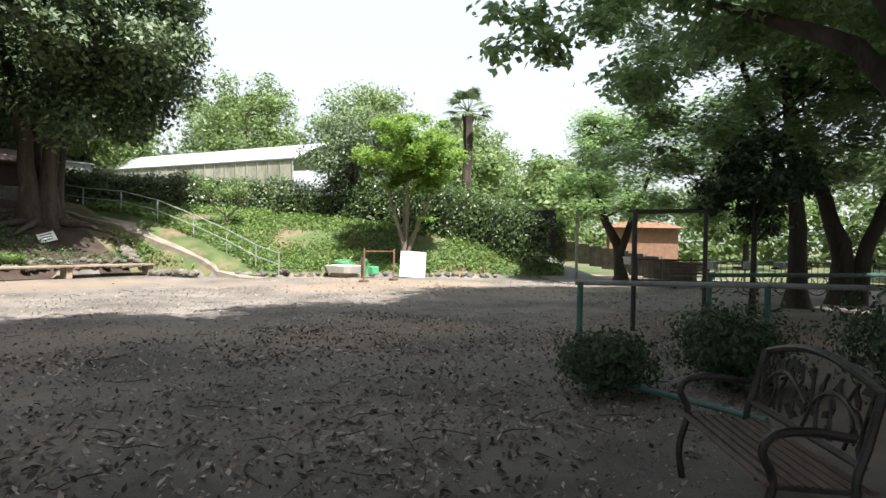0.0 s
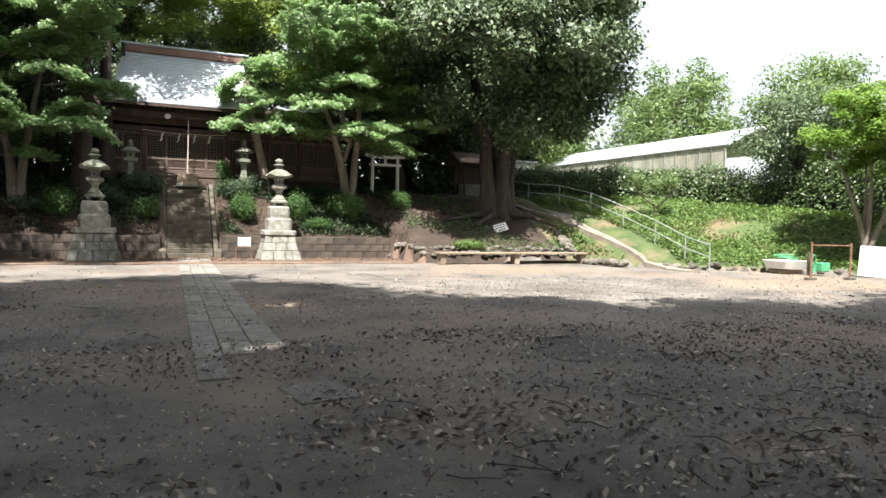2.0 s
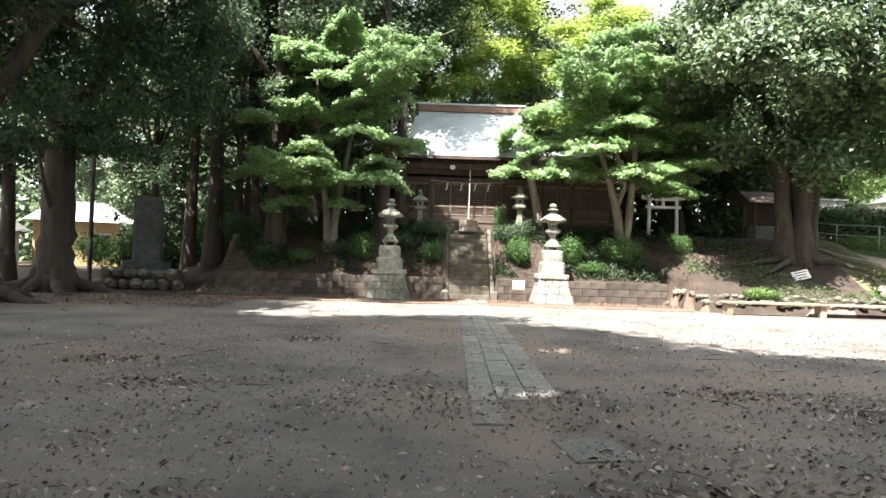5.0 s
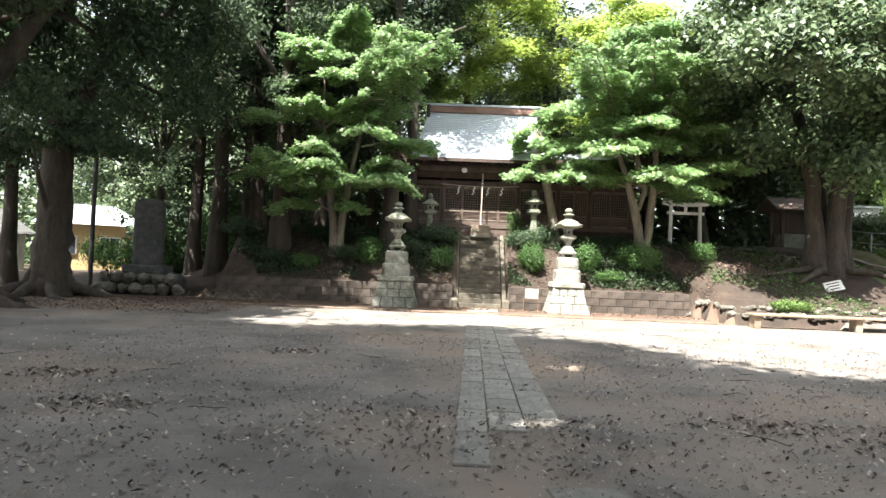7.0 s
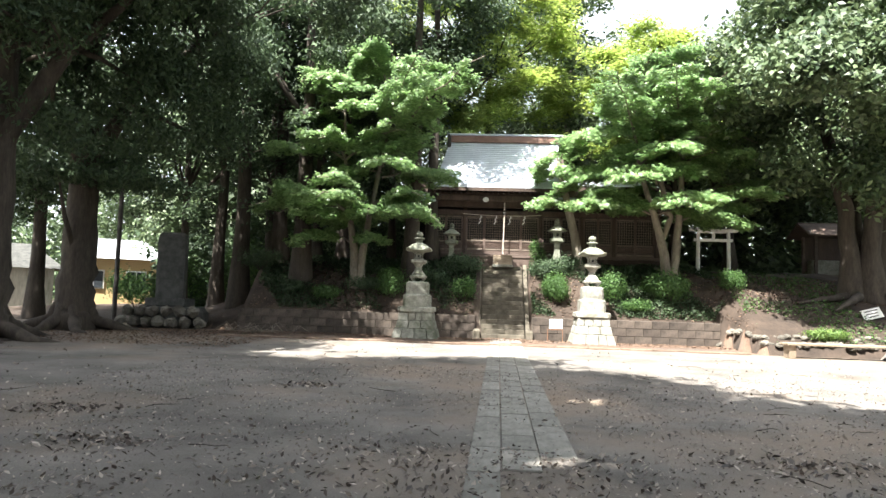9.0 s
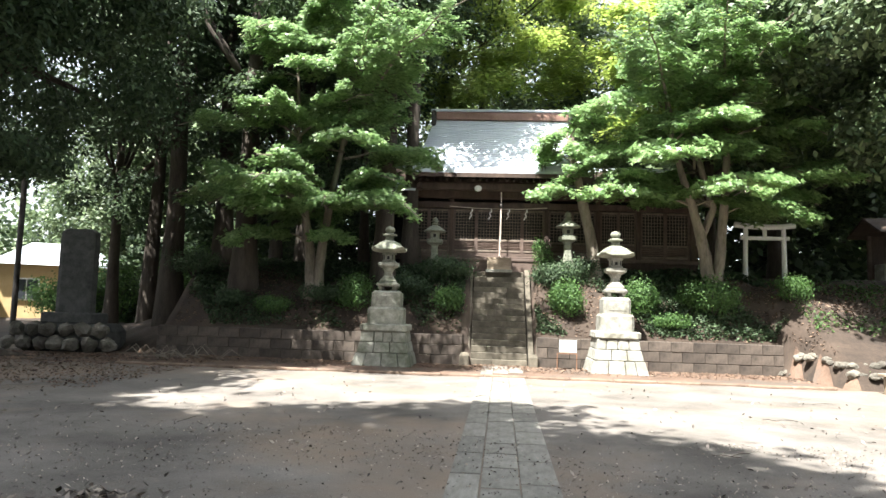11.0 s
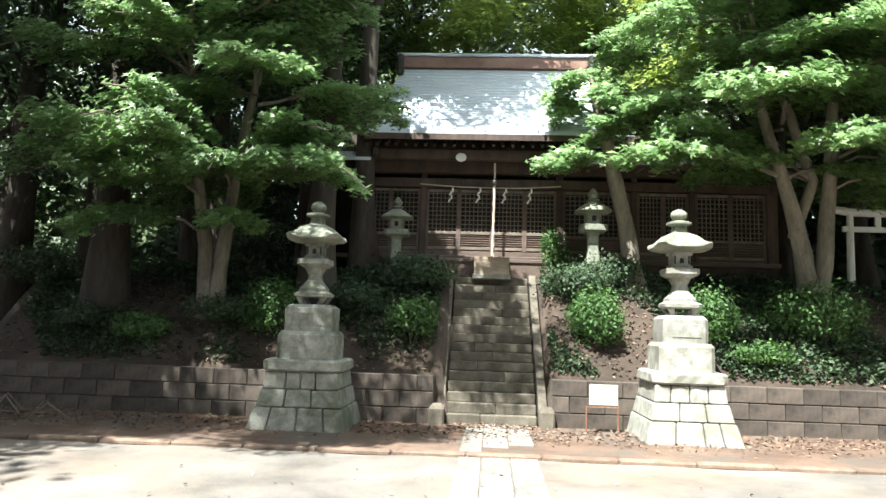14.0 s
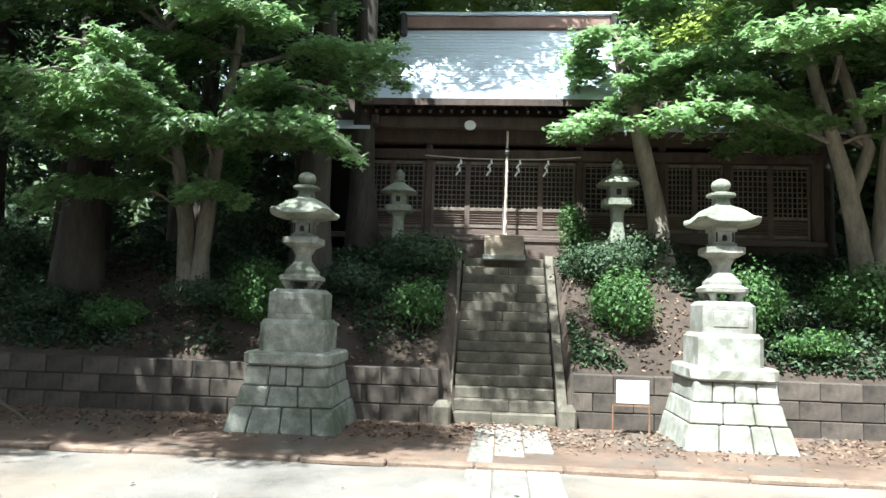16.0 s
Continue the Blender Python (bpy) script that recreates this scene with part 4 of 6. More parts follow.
thicket("far_wood", "wooded edge beyond the houses", 9000, -60, -22, 62, 70, 8.0, M_EVER, (0.8, 0.5), 6)


# ---------------------------------------------------------------- stone lanterns of the forecourt
def big_lantern(x, y, label, stone, cap, seed, broad=0.93):
    rnd = random.Random(seed)
    ob = thing("stone_lantern", pose(x, y, 0.03), label, "stone lantern", "forecourt lanterns")
    z = 0.0
    for n, h, w0, w1 in ((4, 0.345, 0.83, 0.73), (3, 0.265, 0.71, 0.645), (4, 0.265, 0.63, 0.60)):
        cuts = [0.0]
        for k in range(n):
            cuts.append(cuts[-1] + rnd.uniform(0.75, 1.25))
        cuts = [2 * c / cuts[-1] - 1 for c in cuts]
        for a, b in zip(cuts, cuts[1:]):
            bm = bmesh.new()
            g = 0.008
            lo, hi, zt = w0 * 0.995, w1 * 0.995, z + h - 0.008
            k0 = 1.0 if a <= -0.999 else 0
            vs = []
            for (w, zz) in ((lo, z), (hi, zt)):
                for sx, sy in ((a, -1), (b, -1), (b, 1), (a, 1)):
                    e = g if abs(sx) < 0.999 else 0
                    vs.append(bm.verts.new((sx * w + (e if sx == a else -e), sy * w, zz)))
            for f in ((3, 2, 1, 0), (4, 5, 6, 7), (0, 1, 5, 4), (1, 2, 6, 5), (2, 3, 7, 6), (3, 0, 4, 7)):
                bm.faces.new([vs[i] for i in f])
            bmesh.ops.bevel(bm, geom=list(bm.edges), offset=0.018, segments=1, affect="EDGES")
            part("base_stone", bm, stone, ob)
        z += h
    bm = bmesh.new()
    loft(bm, [(z, 0.62), (z + 0.03, 0.655), (z + 0.15, 0.655), (z + 0.18, 0.62)], 12, 32, 0.03, rnd)
    part("base_cap", bm, stone, ob)
    z += 0.18
    for h, w, nm in ((0.435, 0.485, "lower_block"), (0.42, 0.40, "upper_block")):
        bm = bmesh.new()
        loft(bm, [(z, w), (z + h * 0.86, w), (z + h, w * (0.9 if nm == "lower_block" else 0.82))], 24, 32)
        part(nm, bm, stone, ob)
        if nm == "upper_block":
            part("carved_panel", one_box((0, -w - 0.002, z + h * 0.45), (w * 1.3, 0.02, h * 0.5), 0.006), stone, ob)
        z += h
    for sx in (-1, 1):
        for sy in (-1, 1):
            bm = bmesh.new()
            tube(bm, [(sx * 0.13, sy * 0.13, z), (sx * 0.17, sy * 0.17, z + 0.05), (sx * 0.2, sy * 0.2, z + 0.14)], [0.055, 0.045, 0.07], 10)
            part("curled_foot", bm, stone, ob)
    bm = bmesh.new()
    loft(bm, [(z + 0.11, 0.22), (z + 0.13, 0.30), (z + 0.18, 0.305), (z + 0.225, 0.22)], 5)
    part("foot_slab", bm, stone, ob)
    z += 0.235
    bm = bmesh.new()
    loft(bm, [(z - 0.012, 0.225), (z + 0.03, 0.22), (z + 0.09, 0.17), (z + 0.17, 0.115), (z + 0.25, 0.105), (z + 0.33, 0.145), (z + 0.365, 0.16)], 6)
    part("shaft", bm, stone, ob)
    z += 0.36
    bm = bmesh.new()
    loft(bm, [(z, 0.17), (z + 0.05, 0.255), (z + 0.06, 0.265), (z + 0.14, 0.265), (z + 0.155, 0.2)], 12)
    part("platform", bm, stone, ob)
    z += 0.155
    bm = bmesh.new()
    loft(bm, [(z - 0.005, 0.175), (z + 0.04, 0.175), (z + 0.045, 0.145), (z + 0.2, 0.145), (z + 0.205, 0.175), (z + 0.255, 0.18)], 14)
    part("fire_box", bm, stone, ob)
    # slots and window are black pieces; the hollow's shade is in their colour
    for sx in (-0.11, 0.11):
        part("fire_box_slot", one_box((sx, -0.148, z + 0.125), (0.022, 0.012, 0.13)), M_BLACK, ob)
    bm = bmesh.new()
    loft(bm, [(0, 0.035), (0.06, 0.035), (0.1, 0.012)], 4, 16)
    bmesh.ops.translate(bm, vec=(0, -0.125, z + 0.075), verts=bm.verts)
    part("fire_window", bm, M_BLACK, ob)
    z += 0.255
    bm = bmesh.new()
    loft(bm, [(z, 0.2), (z + 0.03, 0.42), (z + 0.055, 0.465), (z + 0.085, 0.455), (z + 0.15, 0.385), (z + 0.25, 0.27), (z + 0.31, 0.14)], 4.2, 32, 0.02, rnd)
    for v in bm.verts:
        k = max(0.0, abs(v.co.x * v.co.y) - 0.10)
        if v.co.z < z + 0.1:
            v.co.z += k * 1.3
    part("roof", bm, cap, ob, "lichen-spotted curved stone roof")
    z += 0.31
    bm = bmesh.new()
    loft(bm, [(z - 0.01, 0.12), (z + 0.12, 0.10)], 8)
    part("neck", bm, cap, ob)
    bm = bmesh.new()
    loft(bm, [(z + 0.11, 0.09), (z + 0.14, 0.19), (z + 0.17, 0.19), (z + 0.2, 0.09)], 3)
    part("ring", bm, cap, ob)
    bm = bmesh.new()
    loft(bm, [(z + 0.19 + 0.2 * (1 - math.cos(math.pi * i / 8)) / 2, max(0.02, 0.135 * math.sin(math.pi * i / 8))) for i in range(9)], 2)
    part("finial", bm, cap, ob, smooth=True)
    for o in ob.children:
        k = broad if o.name.startswith(("base_", "lower_", "upper_", "carved")) else 0.97
        o.data.transform(Matrix.Diagonal((k, k, 1, 1)))


big_lantern(-1.84, 24.36, "weathered grey stone lantern on a stepped base", M_OLDSTONE, M_MOSS, 1)
big_lantern(4.02, 24.36, "pale sunlit stone lantern on a stepped base", M_STONE, M_MOSS, 2, 0.86)


def small_lantern(x, y, zb, h, label, point):
    ob = thing("shrine_lantern", pose(x, y, zb), label, "stone lantern")
    s = h / 1.75
    specs = [("plinth", [(0, 0.27), (0.24, 0.25), (0.26, 0.2)], 12), ("shaft", [(0.25, 0.2), (0.35, 0.13), (0.6, 0.10), (0.85, 0.10), (0.93, 0.14)], 6), ("platform", [(0.92, 0.2), (0.95, 0.24), (1.05, 0.24), (1.06, 0.2)], 10),
             ("fire_box", [(1.05, 0.14), (1.28, 0.14)], 10), ("roof", [(1.27, 0.2), (1.30, 0.33), (1.33, 0.32), (1.4, 0.22), (1.5, 0.08)], 3.5), ("finial", [(1.49, 0.06), (1.53, 0.13), (1.56, 0.07), (1.62, 0.1), (1.68, 0.08), (1.75, 0.015)], 2)]
    for nm, prof, n in specs:
        bm = bmesh.new()
        loft(bm, [(a * s, b * s) for a, b in prof], n)
        part(nm, bm, M_MOSS, ob)
    # black plate in place of the opening's shade
    part("fire_window", one_box((0, -0.14 * s, 1.17 * s), (0.08 * s, 0.01, 0.1 * s)), M_BLACK, ob)


small_lantern(3.14, 27.2, 2.62, 1.95, "mossy stone lantern before the shrine", 1)
small_lantern(-0.88, 27.2, 2.55, 1.75, "dark stone lantern before shrine doors", 0)

# ---------------------------------------------------------------- steps
stairs = thing("stone_stairs", pose(1.1, 25.0, 0.0), "mossy stone steps up to the shrine", "stairs", kind="structure")
RISE, TREAD, NS = 2.66 / 16, 0.176, 16
rs = random.Random(3)
for k in range(NS):
    cuts = [-0.76, rs.uniform(-0.35, 0.35), 0.76]
    for a, b in zip(cuts, cuts[1:]):
        bm = one_box(((a + b) / 2, TREAD * (k + 1) + rs.uniform(-0.006, 0.006), RISE * (k + 0.5) + 0.04), (b - a - 0.002, TREAD * 2, RISE), 0.012)
        part("step_stone", bm, M_STEP, stairs)
for sx in (-0.86, 0.86):
    bm = bmesh.new()
    n = 5
    for k in range(n):
        y0, y1 = 0.02 + 2.75 * k / n, 0.02 + 2.75 * (k + 1) / n - 0.012
        z0, z1 = 0.30 + 2.5 * k / n, 0.30 + 2.5 * (k + 1) / n - 0.01
        bm = bmesh.new()
        vs = [bm.verts.new((sx + e, yy, zz)) for e in (-0.07, 0.07) for yy, zz in ((y0, z0 - 0.6), (y1, z1 - 0.6), (y1, z1), (y0, z0))]
        for f in ((0, 1, 2, 3), (7, 6, 5, 4), (0, 4, 5, 1), (1, 5, 6, 2), (2, 6, 7, 3), (3, 7, 4, 0)):
            bm.faces.new([vs[i] for i in f])
        bmesh.ops.recalc_face_normals(bm, faces=bm.faces)
        part("string_stone", bm, M_STEP, stairs)
    bm = bmesh.new()
    loft(bm, [(0, 0.13), (0.3, 0.13), (0.38, 0.08)], 6)
    bmesh.ops.translate(bm, vec=(sx * 1.06, -0.08, 0), verts=bm.verts)
    part("newel_stone", bm, M_STEP, stairs)

# kerb of the ledge before the wall
kerb = thing("kerb", pose(0, 22.45, 0), "low worn stone kerb before the lanterns", "kerb", kind="structure")
for k in range(17):
    x0 = -8.0 + k * 0.97
    part("kerb_stone", one_box((x0 + 0.48, rs.uniform(-0.012, 0.012), 0.02), (0.955, 0.16, 0.075), 0.02), M_KERB, kerb)

# ---------------------------------------------------------------- shrine hall
SH = pose(-0.08, 28.3, 2.6) @ Matrix.Scale(1.07, 4)
shrine = thing("shrine_hall", SH, "dark wooden shrine hall with pale metal roof", "shrine")
part("back_wall", one_box((2.2, 3.4, 1.3), (9.4, 0.2, 3.0)), M_WOOD, shrine)
# black sheet behind the lattices, painted in place of the room's shade
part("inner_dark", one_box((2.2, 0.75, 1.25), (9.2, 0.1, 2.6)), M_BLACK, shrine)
for x in (-2.5, 6.85):
    part("side_wall", one_box((x, 1.7, 1.3), (0.15, 3.4, 3.0)), M_WOOD, shrine)
part("floor_deck", one_box((2.2, 0.3, 0.52), (9.4, 0.9, 0.1), 0.01), M_WOOD2, shrine)
part("skirt", one_box((5.0, 0.0, 0.32), (3.7, 0.08, 0.34), 0.01), M_WOOD, shrine)
part("ground_sill", one_box((5.0, -0.15, 0.1), (3.9, 0.2, 0.16), 0.02), M_STEP, shrine)
for x in (-2.4, -1.72, -0.34, 2.5, 4.02, 5.2, 6.75):
    part("post", one_box((x, 0.02, 1.25), (0.13, 0.13, 2.6), 0.012), M_WOOD, shrine)
part("lintel", one_box((2.2, 0.0, 2.1), (9.4, 0.15, 0.2), 0.015), M_WOOD, shrine)
part("upper_beam", one_box((2.2, -0.05, 2.45), (9.4, 0.16, 0.3), 0.02), M_WOOD, shrine)
part("transom_board", one_box((2.2, 0.06, 2.75), (9.3, 0.06, 0.9)), M_WOOD, shrine)
part("porch_beam", one_box((0.75, -0.45, 2.6), (4.3, 0.16, 0.24), 0.03), M_WOOD, shrine)
for x in (-1.3, 2.8):
    part("beam_end", one_box((x, -0.3, 2.6), (0.14, 0.75, 0.2), 0.03), M_WOOD, shrine)


def door_panel(x0, x1, z0, z1, zl, nx, nz):
    """A sliding door: lattice above, louvres below."""
    d = part("door", one_box(((x0 + x1) / 2, 0.02, z0 + 0.05), (x1 - x0, 0.04, 0.1), 0.004), M_WOOD2, shrine)
    for x in (x0 + 0.025, x1 - 0.025):
        part("stile", one_box((x, 0.02, (z0 + z1) / 2 + 0.05), (0.05, 0.05, z1 - z0 - 0.1), 0.004), M_WOOD2, d)
    for z in (z1 - 0.03, zl, z0 + 0.16):
        part("rail", one_box(((x0 + x1) / 2, 0.02, z), (x1 - x0 - 0.1, 0.045, 0.06), 0.004), M_LATT, d)
    part("panel", one_box(((x0 + x1) / 2, 0.04, z0 + 0.13), (x1 - x0 - 0.1, 0.02, 0.12)), M_WOOD2, d)
    for k in range(5):
        z = z0 + 0.2 + (zl - z0 - 0.24) * (k + 0.5) / 5
        part("louvre", one_box(((x0 + x1) / 2, 0.025, z), (x1 - x0 - 0.1, 0.03, 0.035), 0, Matrix.Rotation(0.5, 3, "X")), M_WOOD2, d)
    bm = bmesh.new()
    for k in range(1, nx):
        box(bm, (x0 + 0.05 + (x1 - x0 - 0.1) * k / nx, 0.015, (zl + z1) / 2), (0.017, 0.02, z1 - zl - 0.06))
    for k in range(1, nz):
        box(bm, ((x0 + x1) / 2, 0.03, zl + (z1 - zl) * k / nz), (x1 - x0 - 0.1, 0.016, 0.017))
    part("lattice", bm, M_LATT, d)


for x0, x1 in ((-0.27, 0.41), (0.41, 1.12), (1.12, 1.78), (1.78, 2.43)):
    door_panel(x0, x1, 0.58, 1.98, 1.06, 7, 10)
for x0, x1 in ((-1.65, -1.03), (-1.03, -0.41), (2.57, 3.26), (3.26, 3.95), (4.09, 4.62), (4.62, 5.13)):
    door_panel(x0, x1, 0.56, 1.98, 1.02, 6, 10)
for x0, x1 in ((5.27, 5.98), (5.98, 6.68)):
    door_panel(x0, x1, 0.5, 1.98, 1.0, 7, 10)
part("porch_step", one_box((0.95, -0.3, 0.44), (2.7, 0.5, 0.07), 0.01), M_WOOD2, shrine)
part("porch_riser", one_box((0.95, -0.32, 0.21), (2.7, 0.4, 0.40), 0.01), M_WOOD2, shrine)
part("left_sill", one_box((-1.05, -0.05, 0.44), (1.3, 0.12, 0.08), 0.01), M_WOOD2, shrine)
bm = bmesh.new()
tube(bm, [(1.13, -0.42, 2.45), (1.13, -0.43, 1.5), (1.11, -0.43, 0.55)], [0.022, 0.024, 0.026], 8)
for k in range(40):
    a = k * 0.9
    box(bm, (1.125 + 0.018 * math.cos(a), -0.43 + 0.018 * math.sin(a), 0.55 + k * 0.034), (0.022, 0.022, 0.03))
part("bell_rope", bm, M_ROPE, shrine, "twisted pale bell rope")
bm = bmesh.new()
loft(bm, [(1.98, 0.02), (2.0, 0.055), (2.06, 0.07), (2.12, 0.05), (2.14, 0.01)], 2)
bmesh.ops.translate(bm, vec=(1.13, -0.43, 0), verts=bm.verts)
part("bell", bm, M_IRON, shrine)
bm = bmesh.new()
tube(bm, [(-0.4, -0.2, 2.04), (0.4, -0.2, 1.99), (1.1, -0.2, 1.98), (1.8, -0.2, 1.99), (2.5, -0.2, 2.04)], 0.012, 6)
part("straw_cord", bm, M_ROPE, shrine)
for x in (0.28, 0.85, 1.38, 1.9):
    bm = bmesh.new()
    for k in range(4):
        box(bm, (x - 0.03 * (k % 2) - 0.012 * k, -0.205, 1.93 - 0.075 * k), (0.035, 0.004, 0.09), Matrix.Rotation(0.5 if k % 2 else -0.1, 3, "Y"))
    part("paper_streamer", bm, M_WHITE, shrine, "folded white paper streamer")
bm = bmesh.new()
bmesh.ops.create_cone(bm, cap_ends=True, segments=28, radius1=0.11, radius2=0.1, depth=0.03)
bmesh.ops.rotate(bm, cent=(0, 0, 0), matrix=Matrix.Rotation(math.pi / 2, 3, "X"), verts=bm.verts)
bmesh.ops.scale(bm, vec=(1, 1, 0.85), verts=bm.verts)
bmesh.ops.translate(bm, vec=(0.44, -0.55, 2.53), verts=bm.verts)
part("crest", bm, M_WHITE, shrine, "round white crest")
part("plaque", one_box((5.5, -0.15, 2.24), (0.16, 0.02, 0.11), 0.004), M_OLDWOOD, shrine)
part("plaque", one_box((5.5, -0.165, 2.24), (0.11, 0.02, 0.06), 0.002), M_INK, shrine)


def roof_slab(name, x0, x1, ye, ze, yr, zr, n, th, x0r=None, x1r=None):
    """A curved roof plane with shallow overlapping courses; x0r, x1r: its ends at the ridge."""
    x0r, x1r = x0 if x0r is None else x0r, x1 if x1r is None else x1r

    def at(f, lift):
        z = ze + (zr - ze) * (0.72 * f + 0.28 * f * f) + lift
        return ye + (yr - ye) * f, z, x0 + (x0r - x0) * f, x1 + (x1r - x1) * f

    whole = part(name, one_box(((x0 + x1) / 2, (ye + yr) / 2 + 0.2, (ze + zr) / 2 - 0.25), (x1 - x0 - 0.6, 0.2, 0.1)), M_WOOD, shrine)
    for k in range(n):
        bm = bmesh.new()
        a, b = at(k / n, th * 1.7), at((k + 1) / n, th)
        lo, lb = at(k / n, 0), at((k + 1) / n, 0)
        vs = [bm.verts.new(v) for v in ((a[2], a[0], a[1]), (a[3], a[0], a[1]), (b[3], b[0], b[1]), (b[2], b[0], b[1]), (lo[2], lo[0], lo[1]), (lo[3], lo[0], lo[1]), (lb[3], lb[0], lb[1]), (lb[2], lb[0], lb[1]))]
        for f in ((0, 1, 2, 3), (7, 6, 5, 4), (4, 5, 1, 0), (5, 6, 2, 1), (6, 7, 3, 2), (7, 4, 0, 3)):
            bm.faces.new([vs[i] for i in f])
        part("roof_course", bm, M_ROOF, whole)
    return whole


roof_slab("main_roof", -1.55, 3.1, -0.85, 2.92, 1.1, 5.0, 26, 0.05, -1.05, 3.25)
roof_slab("rear_roof", -1.55, 3.25, 3.7, 2.92, 1.1, 5.0, 12, 0.05, -1.05, 3.25)
roof_slab("wing_roof", 3.05, 7.4, -0.62, 2.42, 1.5, 3.6, 18, 0.04, 3.05, 6.4)
roof_slab("wing_roof", -2.9, -1.4, -0.62, 2.42, 1.5, 3.6, 18, 0.04, -2.3, -1.4)
part("eave_board", one_box((0.78, -0.83, 2.87), (4.6, 0.06, 0.12)), M_WOOD, shrine)
part("eave_board", one_box((5.2, -0.6, 2.37), (4.3, 0.06, 0.1)), M_WOOD, shrine)
for k in range(24):
    part("rafter", one_box((-1.45 + k * 0.195, -0.35, 2.92), (0.05, 0.95, 0.06), 0, Matrix.Rotation(0.45, 3, "X")), M_WOOD, shrine)
part("ridge_box", one_box((1.12, 1.1, 5.15), (4.4, 0.3, 0.26), 0.02), M_COPPER, shrine)
part("ridge_cap", one_box((1.12, 1.1, 5.32), (4.55, 0.4, 0.07), 0.02), M_ROOF, shrine)
for x in (-1.05, 3.28):
    part("ridge_end", one_box((x, 1.0, 5.03), (0.14, 0.5, 0.5), 0.04), M_IRON, shrine)
    bm = bmesh.new()
    vs = [bm.verts.new((x, yy, zz)) for yy, zz in ((-0.6, 2.95), (3.5, 2.95), (1.1, 4.95))]
    bm.faces.new(vs)
    r = bmesh.ops.extrude_face_region(bm, geom=list(bm.faces))
    bmesh.ops.translate(bm, vec=(0.08, 0, 0), verts=[v for v in r["geom"] if isinstance(v, bmesh.types.BMVert)])
    part("gable_board", bm, M_WOOD, shrine)
# offering box at the head of the stairs
ob = thing("offering_box", pose(1.1, 27.55, 2.66), "pale wooden offering box at head of steps", "offering box")
part("box_body", one_box((0, 0, 0.26), (0.74, 0.3, 0.36), 0.012), M_OLDWOOD, ob)
part("box_foot", one_box((0, 0, 0.05), (0.8, 0.34, 0.1), 0.012), M_STONE, ob)
for k in range(6):
    part("top_slat", one_box((0, -0.12 + k * 0.048, 0.45), (0.72, 0.025, 0.03)), M_OLDWOOD, ob)
for sx in (-0.33, 0.33):
    for z in (0.13, 0.22, 0.31, 0.40):
        part("nail", one_box((sx, -0.152, z), (0.014, 0.008, 0.014)), M_IRON, ob)

# small notice stand by the wall
ob = thing("notice_stand", pose(2.85, 24.55, 0.05), "weathered white notice board on thin legs", "sign")
part("board", one_box((0.02, 0, 0.6), (0.45, 0.03, 0.32), 0.006), M_PALE, ob)
for sx in (-0.25, 0.25):
    bm = bmesh.new()
    tube(bm, [(sx, 0, 0), (sx, 0, 0.42)], 0.014, 6)
    part("leg", bm, M_RUST, ob)
part("bar", one_box((0, 0, 0.41), (0.52, 0.02, 0.02)), M_RUST, ob)

# torii, white
ob = thing("torii_gate", pose(9.2, 27.9, hz(9.2, 27.9) - 0.03) @ Matrix.Scale(0.95, 4), "small white torii gate on the bank", "torii")
for sx in (-0.62, 0.62):
    bm = bmesh.new()
    tube(bm, [(sx, 0, 0), (sx * 0.96, 0, 1.85)], [0.085, 0.07], 12)
    part("post", bm, M_WHITE, ob)
    part("foot", one_box((sx, 0, 0.08), (0.28, 0.28, 0.16), 0.03), M_WHITE, ob)
part("tie_beam", one_box((0, 0, 1.5), (1.55, 0.08, 0.12), 0.01), M_WHITE, ob)
bm = bmesh.new()
tube(bm, [(-0.95, 0, 1.93), (-0.5, 0, 1.88), (0, 0, 1.87), (0.5, 0, 1.88), (0.95, 0, 1.93)], 0.09, 8)
part("lintel", bm, M_WHITE, ob)
part("strut", one_box((0, 0, 1.68), (0.12, 0.06, 0.26)), M_WHITE, ob)

# small side shrine in the shade
ob = thing("side_shrine", pose(15.0, 30.6, hz(15.0, 30.6) - 0.04), "small open wooden side shrine in the shade", "shrine")
for x in (-0.9, 0.9):
    for y in (-0.5, 0.6):
        part("post", one_box((x, y, 0.85), (0.11, 0.11, 1.7), 0.01), M_WOOD2, ob)
part("altar", one_box((0, 0.3, 0.35), (1.5, 0.6, 0.7), 0.03), M_STONE, ob)
for s in (-1, 1):
    part("roof_side", one_box((0, s * 0.5 + 0.05, 1.95), (2.8, 1.25, 0.07), 0.01, Matrix.Rotation(-s * 0.5, 3, "X")), M_WOOD2, ob)
part("back_wall", one_box((0, 0.62, 0.95), (1.8, 0.05, 1.5)), M_WOOD, ob)

# ---------------------------------------------------------------- monument in the grove
ob = thing("stone_monument", pose(-11.1, 25.6, hz(-11.1, 25.6) - 0.05), "tall dark stone monument on a rocky mound", "monument")
bm = bmesh.new()
loft(bm, [(1.05, 0.42), (3.2, 0.42), (3.45, 0.40), (3.55, 0.3)], 10)
bmesh.ops.scale(bm, vec=(1.25, 0.4, 1), verts=bm.verts)
part("slab", bm, M_DARKSTONE, ob)
part("plinth", one_box((0, 0, 0.98), (1.5, 0.9, 0.3), 0.04), M_DARKSTONE, ob)
part("mound", one_box((0, 0.1, 0.4), (2.4, 1.5, 0.85), 0.2), M_DARKSTONE, ob)
rr = random.Random(9)
